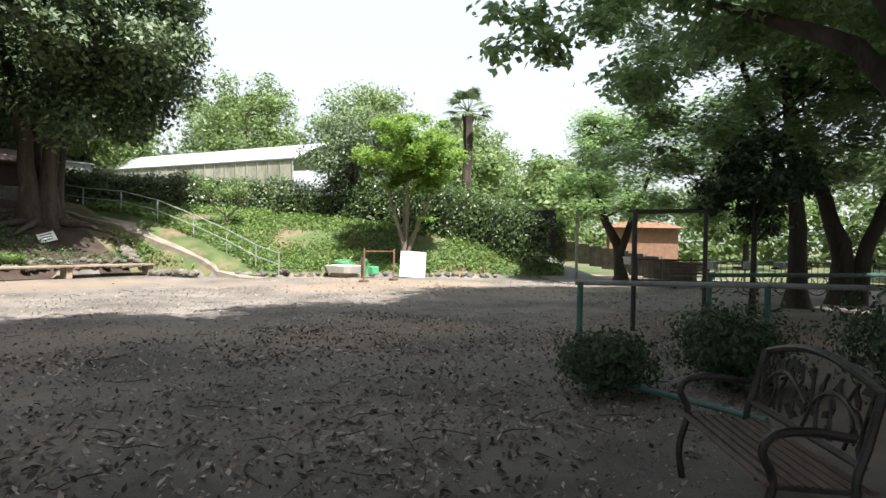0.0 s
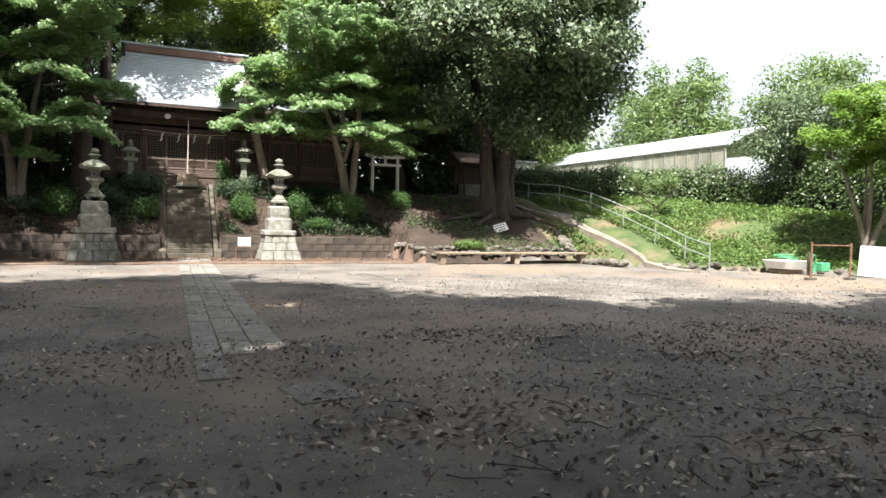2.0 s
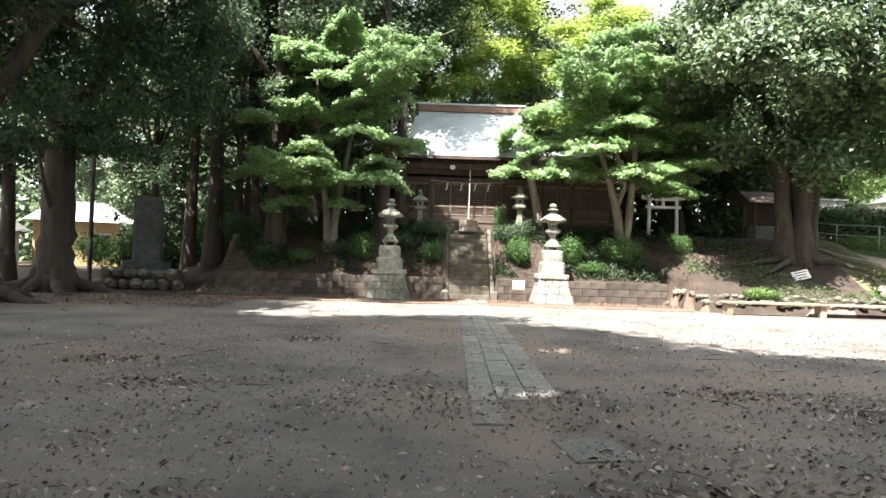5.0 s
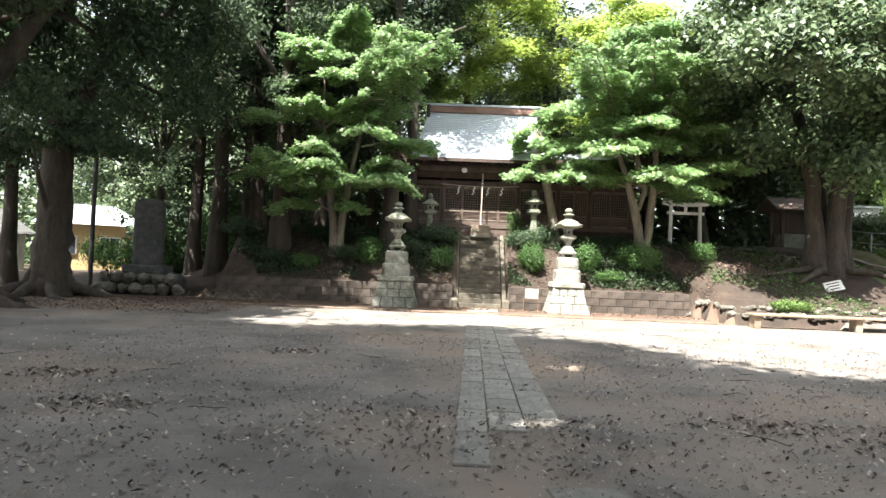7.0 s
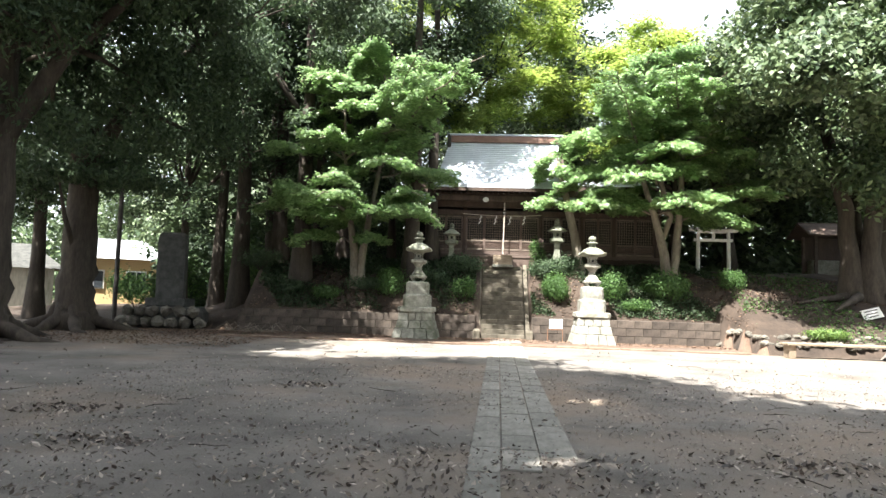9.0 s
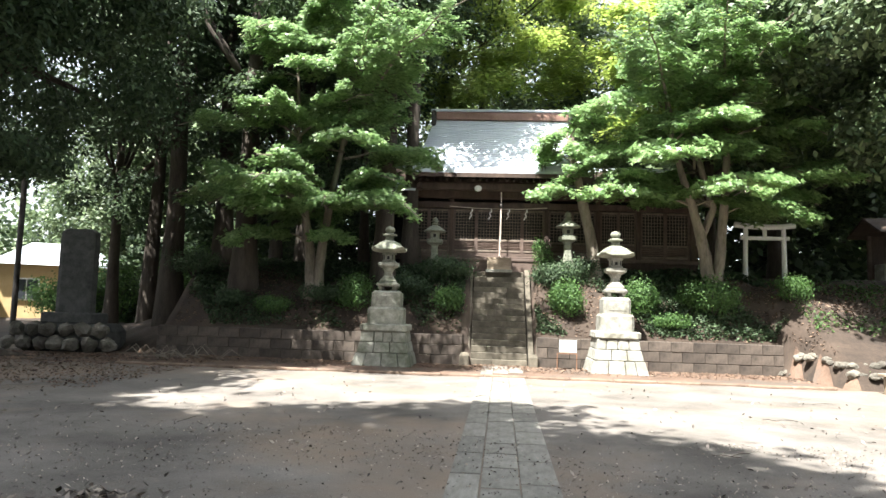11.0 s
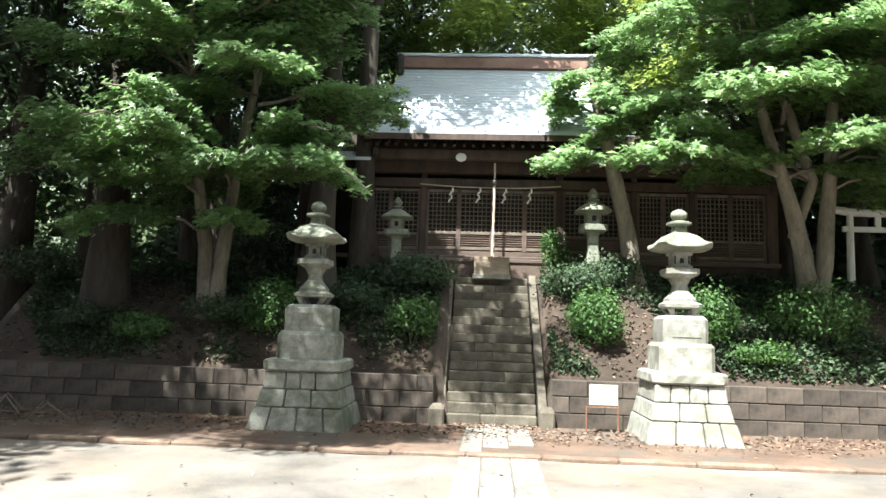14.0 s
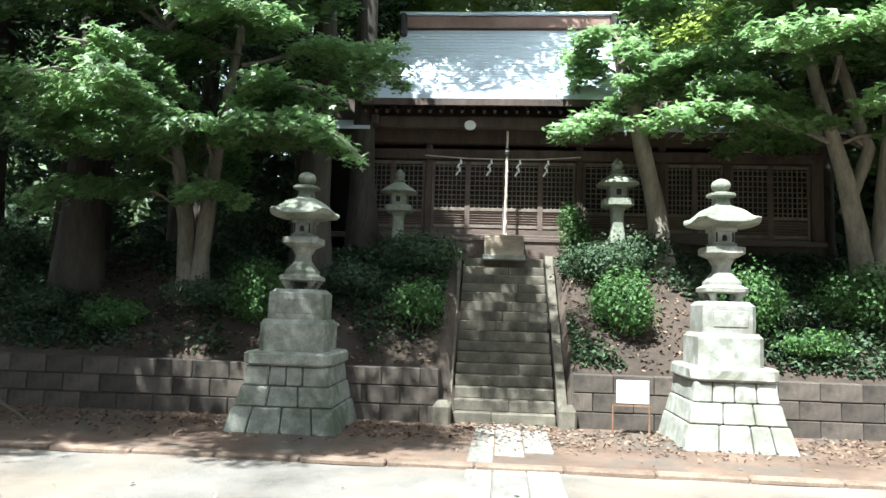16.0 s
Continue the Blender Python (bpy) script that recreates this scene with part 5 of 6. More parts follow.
for k in range(13):
    bm = bmesh.new()
    rock_mesh(bm, (-1.45 + k * 0.24, -0.75 + rr.uniform(-0.1, 0.1), 0.28 + 0.4 * (k % 2)), (0.45, 0.4, 0.4), rr)
    part("mound_rock", bm, M_ROCK, ob)

# ---------------------------------------------------------------- log bench and stone edging
bench = thing("log_bench", pose(12.35, 21.85, 0.0), "long low plank bench on short posts", "bench")
part("plank", one_box((-1.55, -0.16, 0.41), (3.25, 0.26, 0.07), 0.012), M_OLDWOOD, bench)
part("plank", one_box((1.6, -0.16, 0.41), (3.0, 0.26, 0.07), 0.012), M_OLDWOOD, bench)
part("plank", one_box((-1.5, 0.13, 0.405), (3.35, 0.26, 0.065), 0.012), M_OLDWOOD, bench)
part("plank", one_box((1.65, 0.13, 0.405), (2.95, 0.26, 0.065), 0.012), M_OLDWOOD, bench)
for x in (-3.0, 0.02, 3.0):
    part("leg", one_box((x, 0, 0.18), (0.2, 0.4, 0.38), 0.015), M_OLDWOOD, bench)


def edging(name, label, line, n, size, seed, sub=1, lift=0.1):
    rnd = random.Random(seed)
    ob = thing(name, pose(0, 0, 0), label, "stone edging", kind="structure")
    for k in range(n):
        f = (k + rnd.uniform(-0.2, 0.2)) / n * (len(line) - 1)
        i = min(max(int(f), 0), len(line) - 2)
        g = f - i
        x, y = line[i][0] + (line[i + 1][0] - line[i][0]) * g, line[i][1] + (line[i + 1][1] - line[i][1]) * g + rnd.uniform(-0.1, 0.1)
        s = size * rnd.uniform(0.6, 1.25)
        bm = bmesh.new()
        rock_mesh(bm, (x, y, hz(x, y) * 0.7 + lift + rnd.uniform(-0.04, 0.05)), (s * 1.25, s, s * 0.8), rnd, 2)
        part("edging_stone", bm, M_ROCK, ob)
    return ob


edging("stone_edging", "row of rounded stones behind the bench", [(9.0, 22.6), (12, 22.55), (15.6, 22.4)], 38, 0.22, 1, lift=0.12)
edging("stone_edging", "second row of rounded stones on bank", [(9.4, 22.95), (12, 23.0), (15.8, 22.7)], 30, 0.22, 2, lift=0.16)
edging("stone_edging", "rough stones at foot of the slope", [(15.4, 21.6), (15.7, 19.6)], 14, 0.3, 3, lift=0.12)
edging("stone_edging", "rough stones stepping up the bank", [(15.4, 22.6), (15.7, 24.0), (15.0, 25.4)], 22, 0.36, 4, lift=0.3)
edging("stone_edging", "low stone edge under the weeds", [(17.0, 18.8), (20, 17.2), (22.5, 14.8), (24.4, 11.7)], 34, 0.28, 5, lift=0.06)
edging("stone_edging", "rough stones where the wall ends", [(8.4, 24.9), (8.8, 23.8), (9.1, 22.7)], 14, 0.2, 6, lift=0.1)
edging("loose_stones", "stones lying along the shrine front", [(4.2, 27.75), (7.2, 27.7)], 11, 0.2, 7, lift=0.85)

# slanted white notice leaning on the bank
ob = thing("bank_sign", pose(13.05, 24.3, hz(13.05, 24.3)), "small white sign board leaning on the bank", "sign")
rot = Matrix.Rotation(-0.25, 3, "Y") @ Matrix.Rotation(-0.5, 3, "X")
part("board", one_box((0, 0, 0.2), (0.62, 0.025, 0.36), 0.004, rot), M_WHITE, ob)
for k in range(3):
    part("text_bar", one_box(rot @ Vector((0.0, -0.016, 0.1 - 0.1 * k)) + Vector((0, 0, 0.2)), (0.44 - 0.06 * k, 0.004, 0.035), 0, rot), M_INK, ob)
part("stake", one_box((0, 0.08, 0.05), (0.04, 0.04, 0.4)), M_OLDWOOD, ob)

# ---------------------------------------------------------------- sloping path with handrail
bm = bmesh.new()
fine = []
for (a, b) in zip(RAMP, RAMP[1:]):
    for s in range(8):
        fine.append((a[0] + (b[0] - a[0]) * s / 8, a[1] + (b[1] - a[1]) * s / 8))
prev = None
for k, (x, y) in enumerate(fine):
    edge = [(max(hz(x + e, y + 0.12 * e), 0.0) + 0.035, e) for e in (-0.42, 0.42)]
    mean = (edge[0][0] + edge[1][0]) / 2
    zs = [0.4 * z + 0.6 * mean for z, e in edge]
    cur = [bm.verts.new((x + e, y + 0.12 * e, z)) for e, z in ((-0.44, zs[0] - 0.3), (-0.42, zs[0]), (0.42, zs[1]), (0.44, zs[1] - 0.3))]
    if prev:
        for i in range(3):
            bm.faces.new((prev[i], prev[i + 1], cur[i + 1], cur[i]))
    else:
        bm.faces.new(cur)
    prev = cur
path = mesh_ob("sloping_path", bm, M_CONC)
tagged(path, "narrow pale concrete path climbing the bank", "path", kind="structure")
rail = thing("handrail", pose(0, 0, 0), "two-bar steel handrail beside sloping path", "handrail")
line = [(x + 0.72, y, hz(x + 0.7, y)) for x, y in fine[::7]]
for x, y, z in line:
    bm = bmesh.new()
    tube(bm, [(x, y, z - 0.1), (x, y, z + 0.95)], 0.028, 8)
    part("rail_post", bm, M_STEEL, rail)
for dz in (0.92, 0.5):
    bm = bmesh.new()
    tube(bm, [(x, y, z + dz) for x, y, z in line], 0.022, 8)
    part("rail_bar", bm, M_STEEL, rail)

# ---------------------------------------------------------------- things at the foot of the slope
ob = thing("wash_basin", pose(20.0, 16.4, 0.0), "white plastic basin with coiled green hose", "basin")
bm = bmesh.new()
loft(bm, [(0.14, 0.3), (0.36, 0.36), (0.36, 0.32), (0.2, 0.27)], 5)
bmesh.ops.scale(bm, vec=(1.7, 1.7, 1.25), verts=bm.verts)
part("tub", bm, M_WHITE, ob)
part("pallet", one_box((0, 0, 0.07), (0.8, 0.7, 0.13), 0.01), M_OLDWOOD, ob)
for k in range(2):
    bm = bmesh.new()
    tube(bm, [(0.42 * math.cos(a), 0.42 * math.sin(a) * 0.8, 0.5 + 0.03 * k + 0.12 * math.sin(a * 0.5 + k)) for a in np.linspace(0, 6.2, 18)], 0.016, 6)
    part("hose", bm, M_GREENPL, ob)
ob = thing("drying_rack", pose(0, 0, 0), "rusty pipe frame standing on concrete blocks", "frame")
for x, y in ((18.25, 14.1), (19.75, 13.9)):
    bm = bmesh.new()
    tube(bm, [(x, y, 0.02), (x, y, 1.15)], 0.035, 8)
    part("post", bm, M_RUST, ob)
    part("foot", one_box((x, y, 0.04), (0.34, 0.2, 0.08), 0.01), M_STEP, ob)
bm = bmesh.new()
tube(bm, [(18.25, 14.1, 1.06), (19.75, 13.9, 1.06)], 0.018, 6)
part("cross_bar", bm, M_RUST, ob)
ob = thing("water_tap", pose(20.2, 15.3, 0), "green plastic crate and hose by tap", "tap")
part("crate", one_box((0.1, 0, 0.3), (0.4, 0.4, 0.3), 0.03), M_GREENPL, ob)
part("tap_post", one_box((-0.35, 0.1, 0.4), (0.1, 0.1, 0.8), 0.01), M_STEP, ob)
for k in range(3):
    bm = bmesh.new()
    tube(bm, [(-0.35 + 0.1 * math.cos(a), -0.02 - 0.03 * k, 0.42 + 0.3 * math.sin(a)) for a in np.linspace(0, 6.2, 16)], 0.014, 6)
    part("hose", bm, M_GREENPL, ob)
ob = thing("white_board", pose(21.6, 14.3, 0.0, 0, 0, -59), "blank white board leaning against the slope", "board")
part("panel", one_box((0, 0.1, 0.52), (1.0, 0.03, 1.02), 0.005, Matrix.Rotation(-0.2, 3, "X") @ Matrix.Rotation(0.04, 3, "Y")), M_WHITE, ob)

# greenhouse along the ridge of the slope
ob = thing("greenhouse", pose(30.3, 40.0, 2.8), "long plastic greenhouse with dirty film walls", "greenhouse")
part("wall", one_box((0, 0, 1.75), (0.1, 22, 3.6)), M_FILM, ob)
part("end_wall", one_box((2.6, 11, 1.9), (5.2, 0.1, 3.8)), M_FILM, ob)
for s, nm in ((0, "roof"), (1, "roof")):
    part(nm, one_box((1.3 + 2.75 * s - 0.05, 0, 4.15), (2.95, 22.4, 0.07), 0, Matrix.Rotation(-0.44 if s == 0 else 0.44, 3, "Y")), M_GROOF, ob)
for k in range(23):
    bm = one_box((-0.07, -11 + k, 1.75), (0.06, 0.05, 3.6))
    part("rib", bm, M_STEEL, ob)
part("eave_rail", one_box((-0.08, 0, 3.55), (0.1, 22.2, 0.08)), M_STEEL, ob)
ob = thing("storage_shed", pose(18.6, 32.5, hz(18.6, 32.5) - 0.05), "small pale grey shed beside the trees", "shed")
part("wall", one_box((0, 0, 1.0), (1.3, 1.3, 2.0), 0.01), M_PALE, ob)
part("roof", one_box((0, 0, 2.05), (1.5, 1.5, 0.1), 0.01), M_STEEL, ob)
part("door", one_box((-0.1, -0.66, 0.9), (0.8, 0.03, 1.7), 0.005), M_WHITE, ob)
for k in range(4):
    ob = thing("grave_stone", pose(19.0 + 1.1 * k, 29.0 - 0.35 * k, hz(19.0 + 1.1 * k, 29.0 - 0.35 * k) - 0.03), "small pale upright stone on the slope", "stone", "small stones")
    part("pillar", one_box((0, 0, 0.3), (0.3, 0.24, 0.6), 0.03), M_PALE, ob)
    part("pillar_foot", one_box((0, 0, 0.06), (0.45, 0.4, 0.12), 0.02), M_STONE, ob)

# ---------------------------------------------------------------- the near corner: railings, bench
def pipe_thing(name, label, cat, posts, bars, r, material, bar_material=None):
    ob = thing(name, pose(0, 0, 0), label, cat)
    for x, y, z0, z1 in posts:
        bm = bmesh.new()
        tube(bm, [(x, y, z0 - 0.02), (x, y, z1)], r, 10)
        part("post", bm, material, ob)
    for pts in bars:
        bm = bmesh.new()
        tube(bm, pts, r * 0.9, 10)
        part("bar", bm, bar_material or material, ob)
    return ob


pipe_thing("pipe_railing", "grey pipe railing on green posts", "railing", [(9.3, 3.25, 0, 0.93), (10.6, 0.9, 0, 0.93), (11.8, -1.4, 0, 0.93)], [[(9.28, 3.32, 0.92), (10.6, 0.9, 0.93), (12.0, -1.8, 0.93)]], 0.045, M_GREENPIPE, M_STEEL)
pipe_thing("pipe_railing", "dark green pipe railing with square corner", "railing", [(14.5, 2.3, 0, 0.9), (19.0, -1.5, 0, 0.9)], [[(14.5, 2.3, 0.88), (19.0, -1.5, 0.88), (23, -5, 0.88)]], 0.05, M_GREENPIPE)
pipe_thing("low_rail", "green pipe lying low behind the shrubs", "railing", [(6.9, 2.4, 0, 0.1), (5.9, 0.5, 0, 0.1)], [[(6.9, 2.4, 0.1), (5.9, 0.5, 0.1)]], 0.03, M_GREENPIPE)
pipe_thing("low_goal_frame", "tall dark steel bar frame in yard", "frame", [(11.46, 3.05, 0, 2.08), (14.2, 2.35, 0, 2.3)], [[(11.46, 3.05, 2.04), (14.2, 2.35, 2.2)]], 0.045, M_IRON)
pipe_thing("lamp_pole", "thin grey steel pole beside the road", "pole", [(25.1, 8.9, 0, 4.7)], [], 0.06, M_STEEL)


def iron_bench():
    ob = thing("garden_bench", pose(4.46, 0.87, 0), "dark metal garden bench with cast leaf backrest", "bench")
    along = Vector((-0.885, -0.465, 0))
    back = Vector((0.465, -0.885, 0))
    W, D = 1.24, 0.42
    o = Vector((0, 0, 0))

    def P(u, v, z):
        q = o + along * u + back * v
        return (q.x, q.y, z)

    for u in (0.0, W):
        bm = bmesh.new()
        tube(bm, smooth_line([P(u, 0.0, 0), P(u, -0.02, 0.2), P(u, 0.03, 0.42), P(u, -0.02, 0.56), P(u, 0.04, 0.64), P(u, 0.2, 0.655), P(u, D - 0.03, 0.63)]), 0.022, 8)
        part("arm", bm, M_IRON, ob)
        bm = bmesh.new()
        tube(bm, smooth_line([P(u, D + 0.06, 0), P(u, D - 0.02, 0.38), P(u, D + 0.03, 0.6), P(u, D + 0.09, 0.84)]), 0.022, 8)
        part("back_leg", bm, M_IRON, ob)
        bm = bmesh.new()
        tube(bm, [P(u, 0.02, 0.40), P(u, D, 0.38)], 0.016, 6)
        part("seat_rail", bm, M_IRON, ob)
    for k in range(8):
        bm = bmesh.new()
        v = 0.01 + k * 0.066
        tube(bm, [P(-0.01, v, 0.415 - 0.004 * k), P(W / 2, v, 0.41 - 0.004 * k), P(W + 0.01, v, 0.415 - 0.004 * k)], 0.026, 6)
        for q in bm.verts:
            q.co.z = 0.41 - 0.004 * k + (q.co.z - (0.41 - 0.004 * k)) * 0.45
        part("seat_slat", bm, M_WOOD2, ob)
    arch = [P(W * f, D + 0.09 + 0.02, 0.83 + 0.1 * math.sin(math.pi * f)) for f in np.linspace(0, 1, 13)]
    bm = bmesh.new()
    tube(bm, arch, 0.024, 8)
    part("top_rail", bm, M_IRON, ob)
    bm = bmesh.new()
    tube(bm, [P(0, D + 0.01, 0.5), P(W, D + 0.01, 0.5)], 0.02, 8)
    part("lower_rail", bm, M_IRON, ob)
    rnd = random.Random(2)
    for k in range(9):
        u = W * (k + 0.5) / 9
        bm = bmesh.new()
        tube(bm, [P(u, D + 0.03, 0.52), P(u + 0.05 * math.sin(k * 2), D + 0.05, 0.64), P(u - 0.05 * math.cos(k), D + 0.07, 0.75), P(u + 0.02, D + 0.09, 0.84)], 0.011, 6)
        part("cast_stem", bm, M_IRON, ob)
    for s in (-1, 1):
        bm = bmesh.new()
        tube(bm, [P(W / 2 + s * W * 0.45 * f, D + 0.06, 0.62 + 0.14 * math.sin(math.pi * f)) for f in np.linspace(0, 1, 10)], 0.013, 6)
        part("cast_vine", bm, M_IRON, ob)
    for k in range(46):
        u, z = rnd.uniform(0.05, W - 0.05), rnd.uniform(0.54, 0.84)
        a = rnd.uniform(0, 6.28)
        c = Vector(P(u, D + 0.05 + (z - 0.6) * 0.12, z))
        t = along * math.cos(a) + Vector((0, 0, 1)) * math.sin(a)
        n = back
        w = n.cross(t)
        bm = bmesh.new()
        pts = [c - t * 0.045, c + w * 0.02, c + t * 0.045, c - w * 0.02]
        lo, hi = [bm.verts.new(p - n * 0.006) for p in pts], [bm.verts.new(p + n * 0.006) for p in pts]
        bm.faces.new(lo[::-1])
        bm.faces.new(hi)
        for i in range(4):
            bm.faces.new((lo[i], lo[(i + 1) % 4], hi[(i + 1) % 4], hi[i]))
        part("cast_leaf", bm, M_IRON, ob)


iron_bench()

# ---------------------------------------------------------------- road, iron fence, things beyond
bm = bmesh.new()
prev = None
for k in range(24):
    f = k / 23
    x, y, z = 23.4 + 11.5 * f, 7.4 + 9.2 * f, 0.03 + 1.5 * f * f
    cur = [bm.verts.new(v) for v in ((x - 0.81, y + 1.02, z - 0.6), (x - 0.78, y + 0.98, z), (x + 0.78, y - 0.98, z), (x + 0.81, y - 1.02, z - 0.6))]
    if prev:
        for i in range(3):
            bm.faces.new((prev[i], prev[i + 1], cur[i + 1], cur[i]))
    prev = cur
road = mesh_ob("road", bm, M_ASPH)
tagged(road, "narrow pale road climbing past the hedge", "road", kind="structure")
wall = thing("retaining_wall", pose(0, 0, 0), "low grey concrete block wall beside road", "wall", kind="structure")
for k in range(12):
    x, y = 28.4 + 0.53 * k, 5.4 + 0.79 * k
    part("wall_panel", one_box((x, y, 0.28 + 0.095 * k), (0.93, 0.22, 1.0), 0.01, Matrix.Rotation(radians(56), 3, "Z")), M_STEP, wall)
fence = thing("iron_fence", pose(0, 0, 0), "dark green vertical-bar iron fence", "fence")
a, b = Vector((25.4, 6.6, 0)), Vector((32.0, -6.0, 0))
n = 64
for k in range(n + 1):
    p = a + (b - a) * (k / n)
    big = k % 9 == 0
    bm = one_box((p.x, p.y, 0.48), (0.05, 0.05, 1.0) if big else (0.022, 0.022, 0.86))
    part("fence_post" if big else "fence_bar", bm, M_IRON, fence)
for z in (0.12, 0.9):
    bm = bmesh.new()
    tube(bm, [(a.x, a.y, z), (b.x, b.y, z)], 0.025, 6)
    part("fence_rail", bm, M_IRON, fence)
ob = thing("notice_plate", pose(25.3, 7.0, 0), "small white notice on a post", "sign")
part("plate", one_box((0, 0, 0.85), (0.03, 0.35, 0.3), 0.003), M_WHITE, ob)
part("stake", one_box((0.03, 0, 0.4), (0.04, 0.04, 0.8)), M_IRON, ob)
# wooden park seat inside the fence
ob = thing("park_seat", pose(23.6, 4.3, 0, 0, 0, 30), "brown wooden slatted park seat", "bench")
for k in range(4):
    part("seat_slat", one_box((0.1 * k - 0.15, 0, 0.42), (0.085, 1.4, 0.03), 0.004), M_WOOD2, ob)
    part("back_slat", one_box((0.24 + 0.03 * k, 0, 0.52 + 0.1 * k), (0.03, 1.4, 0.085), 0.004), M_WOOD2, ob)
for s in (-0.6, 0.6):
    part("leg", one_box((0.0, s, 0.2), (0.42, 0.05, 0.4)), M_IRON, ob)


def bicycle(x, y, rz):
    ob = thing("bicycle", pose(x, y, 0, 0, 0, rz), "grey city bicycle parked by the fence", "bicycle", "parked bicycles")
    for s in (-0.52, 0.52):
        bm = bmesh.new()
        tube(bm, [(s + 0.31 * math.cos(q), 0, 0.33 + 0.31 * math.sin(q)) for q in np.linspace(0, 2 * math.pi, 25)], 0.018, 6)
        for q in np.linspace(0, math.pi, 7):
            tube(bm, [(s + 0.3 * math.cos(q), 0, 0.33 + 0.3 * math.sin(q)), (s - 0.3 * math.cos(q), 0, 0.33 - 0.3 * math.sin(q))], 0.003, 4)
        part("wheel", bm, M_IRON, ob)
    bm = bmesh.new()
    for p in ([(-0.52, 0, 0.33), (-0.1, 0, 0.3), (0.38, 0, 0.72)], [(-0.52, 0, 0.33), (-0.2, 0, 0.75), (-0.1, 0, 0.3)], [(0.52, 0, 0.33), (0.38, 0, 0.72), (0.34, 0, 0.98)]):
        tube(bm, p, 0.018, 6)
    part("frame", bm, M_STEEL, ob)
    bm = bmesh.new()
    tube(bm, [(0.2, -0.26, 1.0), (0.34, -0.1, 1.0), (0.34, 0.1, 1.0), (0.2, 0.26, 1.0)], 0.014, 6)
    part("handlebar", bm, M_STEEL, ob)
    part("saddle", one_box((-0.24, 0, 0.83), (0.24, 0.15, 0.07), 0.03), M_INK, ob)
    part("basket", one_box((0.55, 0, 0.88), (0.3, 0.34, 0.24), 0.02), M_STEEL, ob)


bicycle(21.9, 2.9, 80)
bicycle(22.6, 1.9, 70)
bicycle(23.4, 1.1, 75)


def house(x, y, z, rz, w, d, h, wall_m, roof_m, label, rh=1.3, storeys=2):
    ob = thing("house", pose(x, y, z, 0, 0, rz), label, "house")
    part("wall", one_box((0, 0, h / 2), (w, d, h)), wall_m, ob)
    bm = bmesh.new()
    e = 0.5
    vs = [bm.verts.new(v) for v in ((-w / 2 - e, -d / 2 - e, h), (w / 2 + e, -d / 2 - e, h), (w / 2 + e, d / 2 + e, h), (-w / 2 - e, d / 2 + e, h), (-w / 2 + 1, 0, h + rh), (w / 2 - 1, 0, h + rh))]
    for f in ((0, 1, 5, 4), (2, 3, 4, 5), (1, 2, 5), (3, 0, 4), (3, 2, 1, 0)):
        bm.faces.new([vs[i] for i in f])
    part("roof", bm, roof_m, ob)
    for k in range(int(w // 2.2)):
        for s in range(storeys):
            wx, wz = -w / 2 + 1.2 + k * 2.2, 1.4 + 2.6 * s
            win = part("window", one_box((wx, -d / 2 - 0.03, wz), (1.1, 0.1, 1.1), 0.01), M_WHITE, ob)
            part("pane", one_box((wx - 0.25, -d / 2 - 0.09, wz), (0.45, 0.03, 0.95)), M_GLASSD, win)
            part("pane", one_box((wx + 0.25, -d / 2 - 0.09, wz), (0.45, 0.03, 0.95)), M_GLASSD, win)
    return ob


# the first house's pale wall takes the duller film colour in place of shade
house(-24.0, 34.4, -2.6, 35, 4.0, 5, 4.8, M_FILM, M_DARKSTONE, "pale two-storey house beyond the trees")
house(-22.2, 41.4, -2.2, 30, 4.8, 6, 5.2, M_YELLOW, M_GROOF, "tan house with pale blue roof beyond trees")
house(-27, 60.0, -2.5, 20, 12, 7, 5.4, M_WHITE, M_GROOF, "distant white house beyond the trees")
house(52.6, 13.4, 0.0, -70, 5, 4, 2.7, M_TERRA, M_RUST, "low reddish shed beyond the road", 0.5, 0)
house(64, -14, 0, -80, 9, 6, 3.2, M_PALE, M_BLUE, "low building with blue roof beyond the field", 1.0, 1)
bm = bmesh.new()
tube(bm, [(-14.0, 27.0, -0.1), (-14.0, 27.0, 6.5)], 0.09, 10)
pole = thing("utility_pole", pose(0, 0, 0), "thin dark metal pole at the grove's edge", "pole")
part("shaft", bm, M_IRON, pole)

# ---------------------------------------------------------------- fallen leaves and twigs on the yard
rng = np.random.default_rng(77)


def litter(name, label, x, y, length, width, material, seed, tilt=0.35):
    r = np.random.default_rng(seed)
    p = np.stack([x, y, height(x, y) + 0.012 + 0.01 * r.random(len(x))], axis=1)
    nr = r.normal(size=p.shape) * tilt
    nr[:, 2] = 1
    return tagged(leaf_cloud(name, p, nr, length, width, material, None, r), label, "fallen leaves", kind="stuff")


n = 20000
fx, fy = rng.uniform(-13, 24, n), rng.uniform(0.8, 21.5, n)
den = 0.35 + 0.65 * (np.sin(fx * 0.55 + 1.2 * np.sin(fy * 0.4)) * np.sin(fy * 0.6 + 0.8) > -0.1)
den *= np.clip(1.25 - fy / 17, 0.12, 1) * np.where(fx > 3, 1.0, 0.75)
ok = rng.random(n) < den
nx_, ny_ = rng.uniform(-3, 11, 15000), rng.uniform(0.8, 8.5, 15000)
keep_ = rng.random(15000) < 0.2 + 0.6 * (np.sin(nx_ * 1.1 + ny_) + np.sin(ny_ * 1.9 - nx_ * 0.6) > 0.1)
litter("fallen_leaves", "dry leaves thick under the near trees", nx_[keep_], ny_[keep_], 0.07, 0.03, M_DEAD, 9, 0.7)
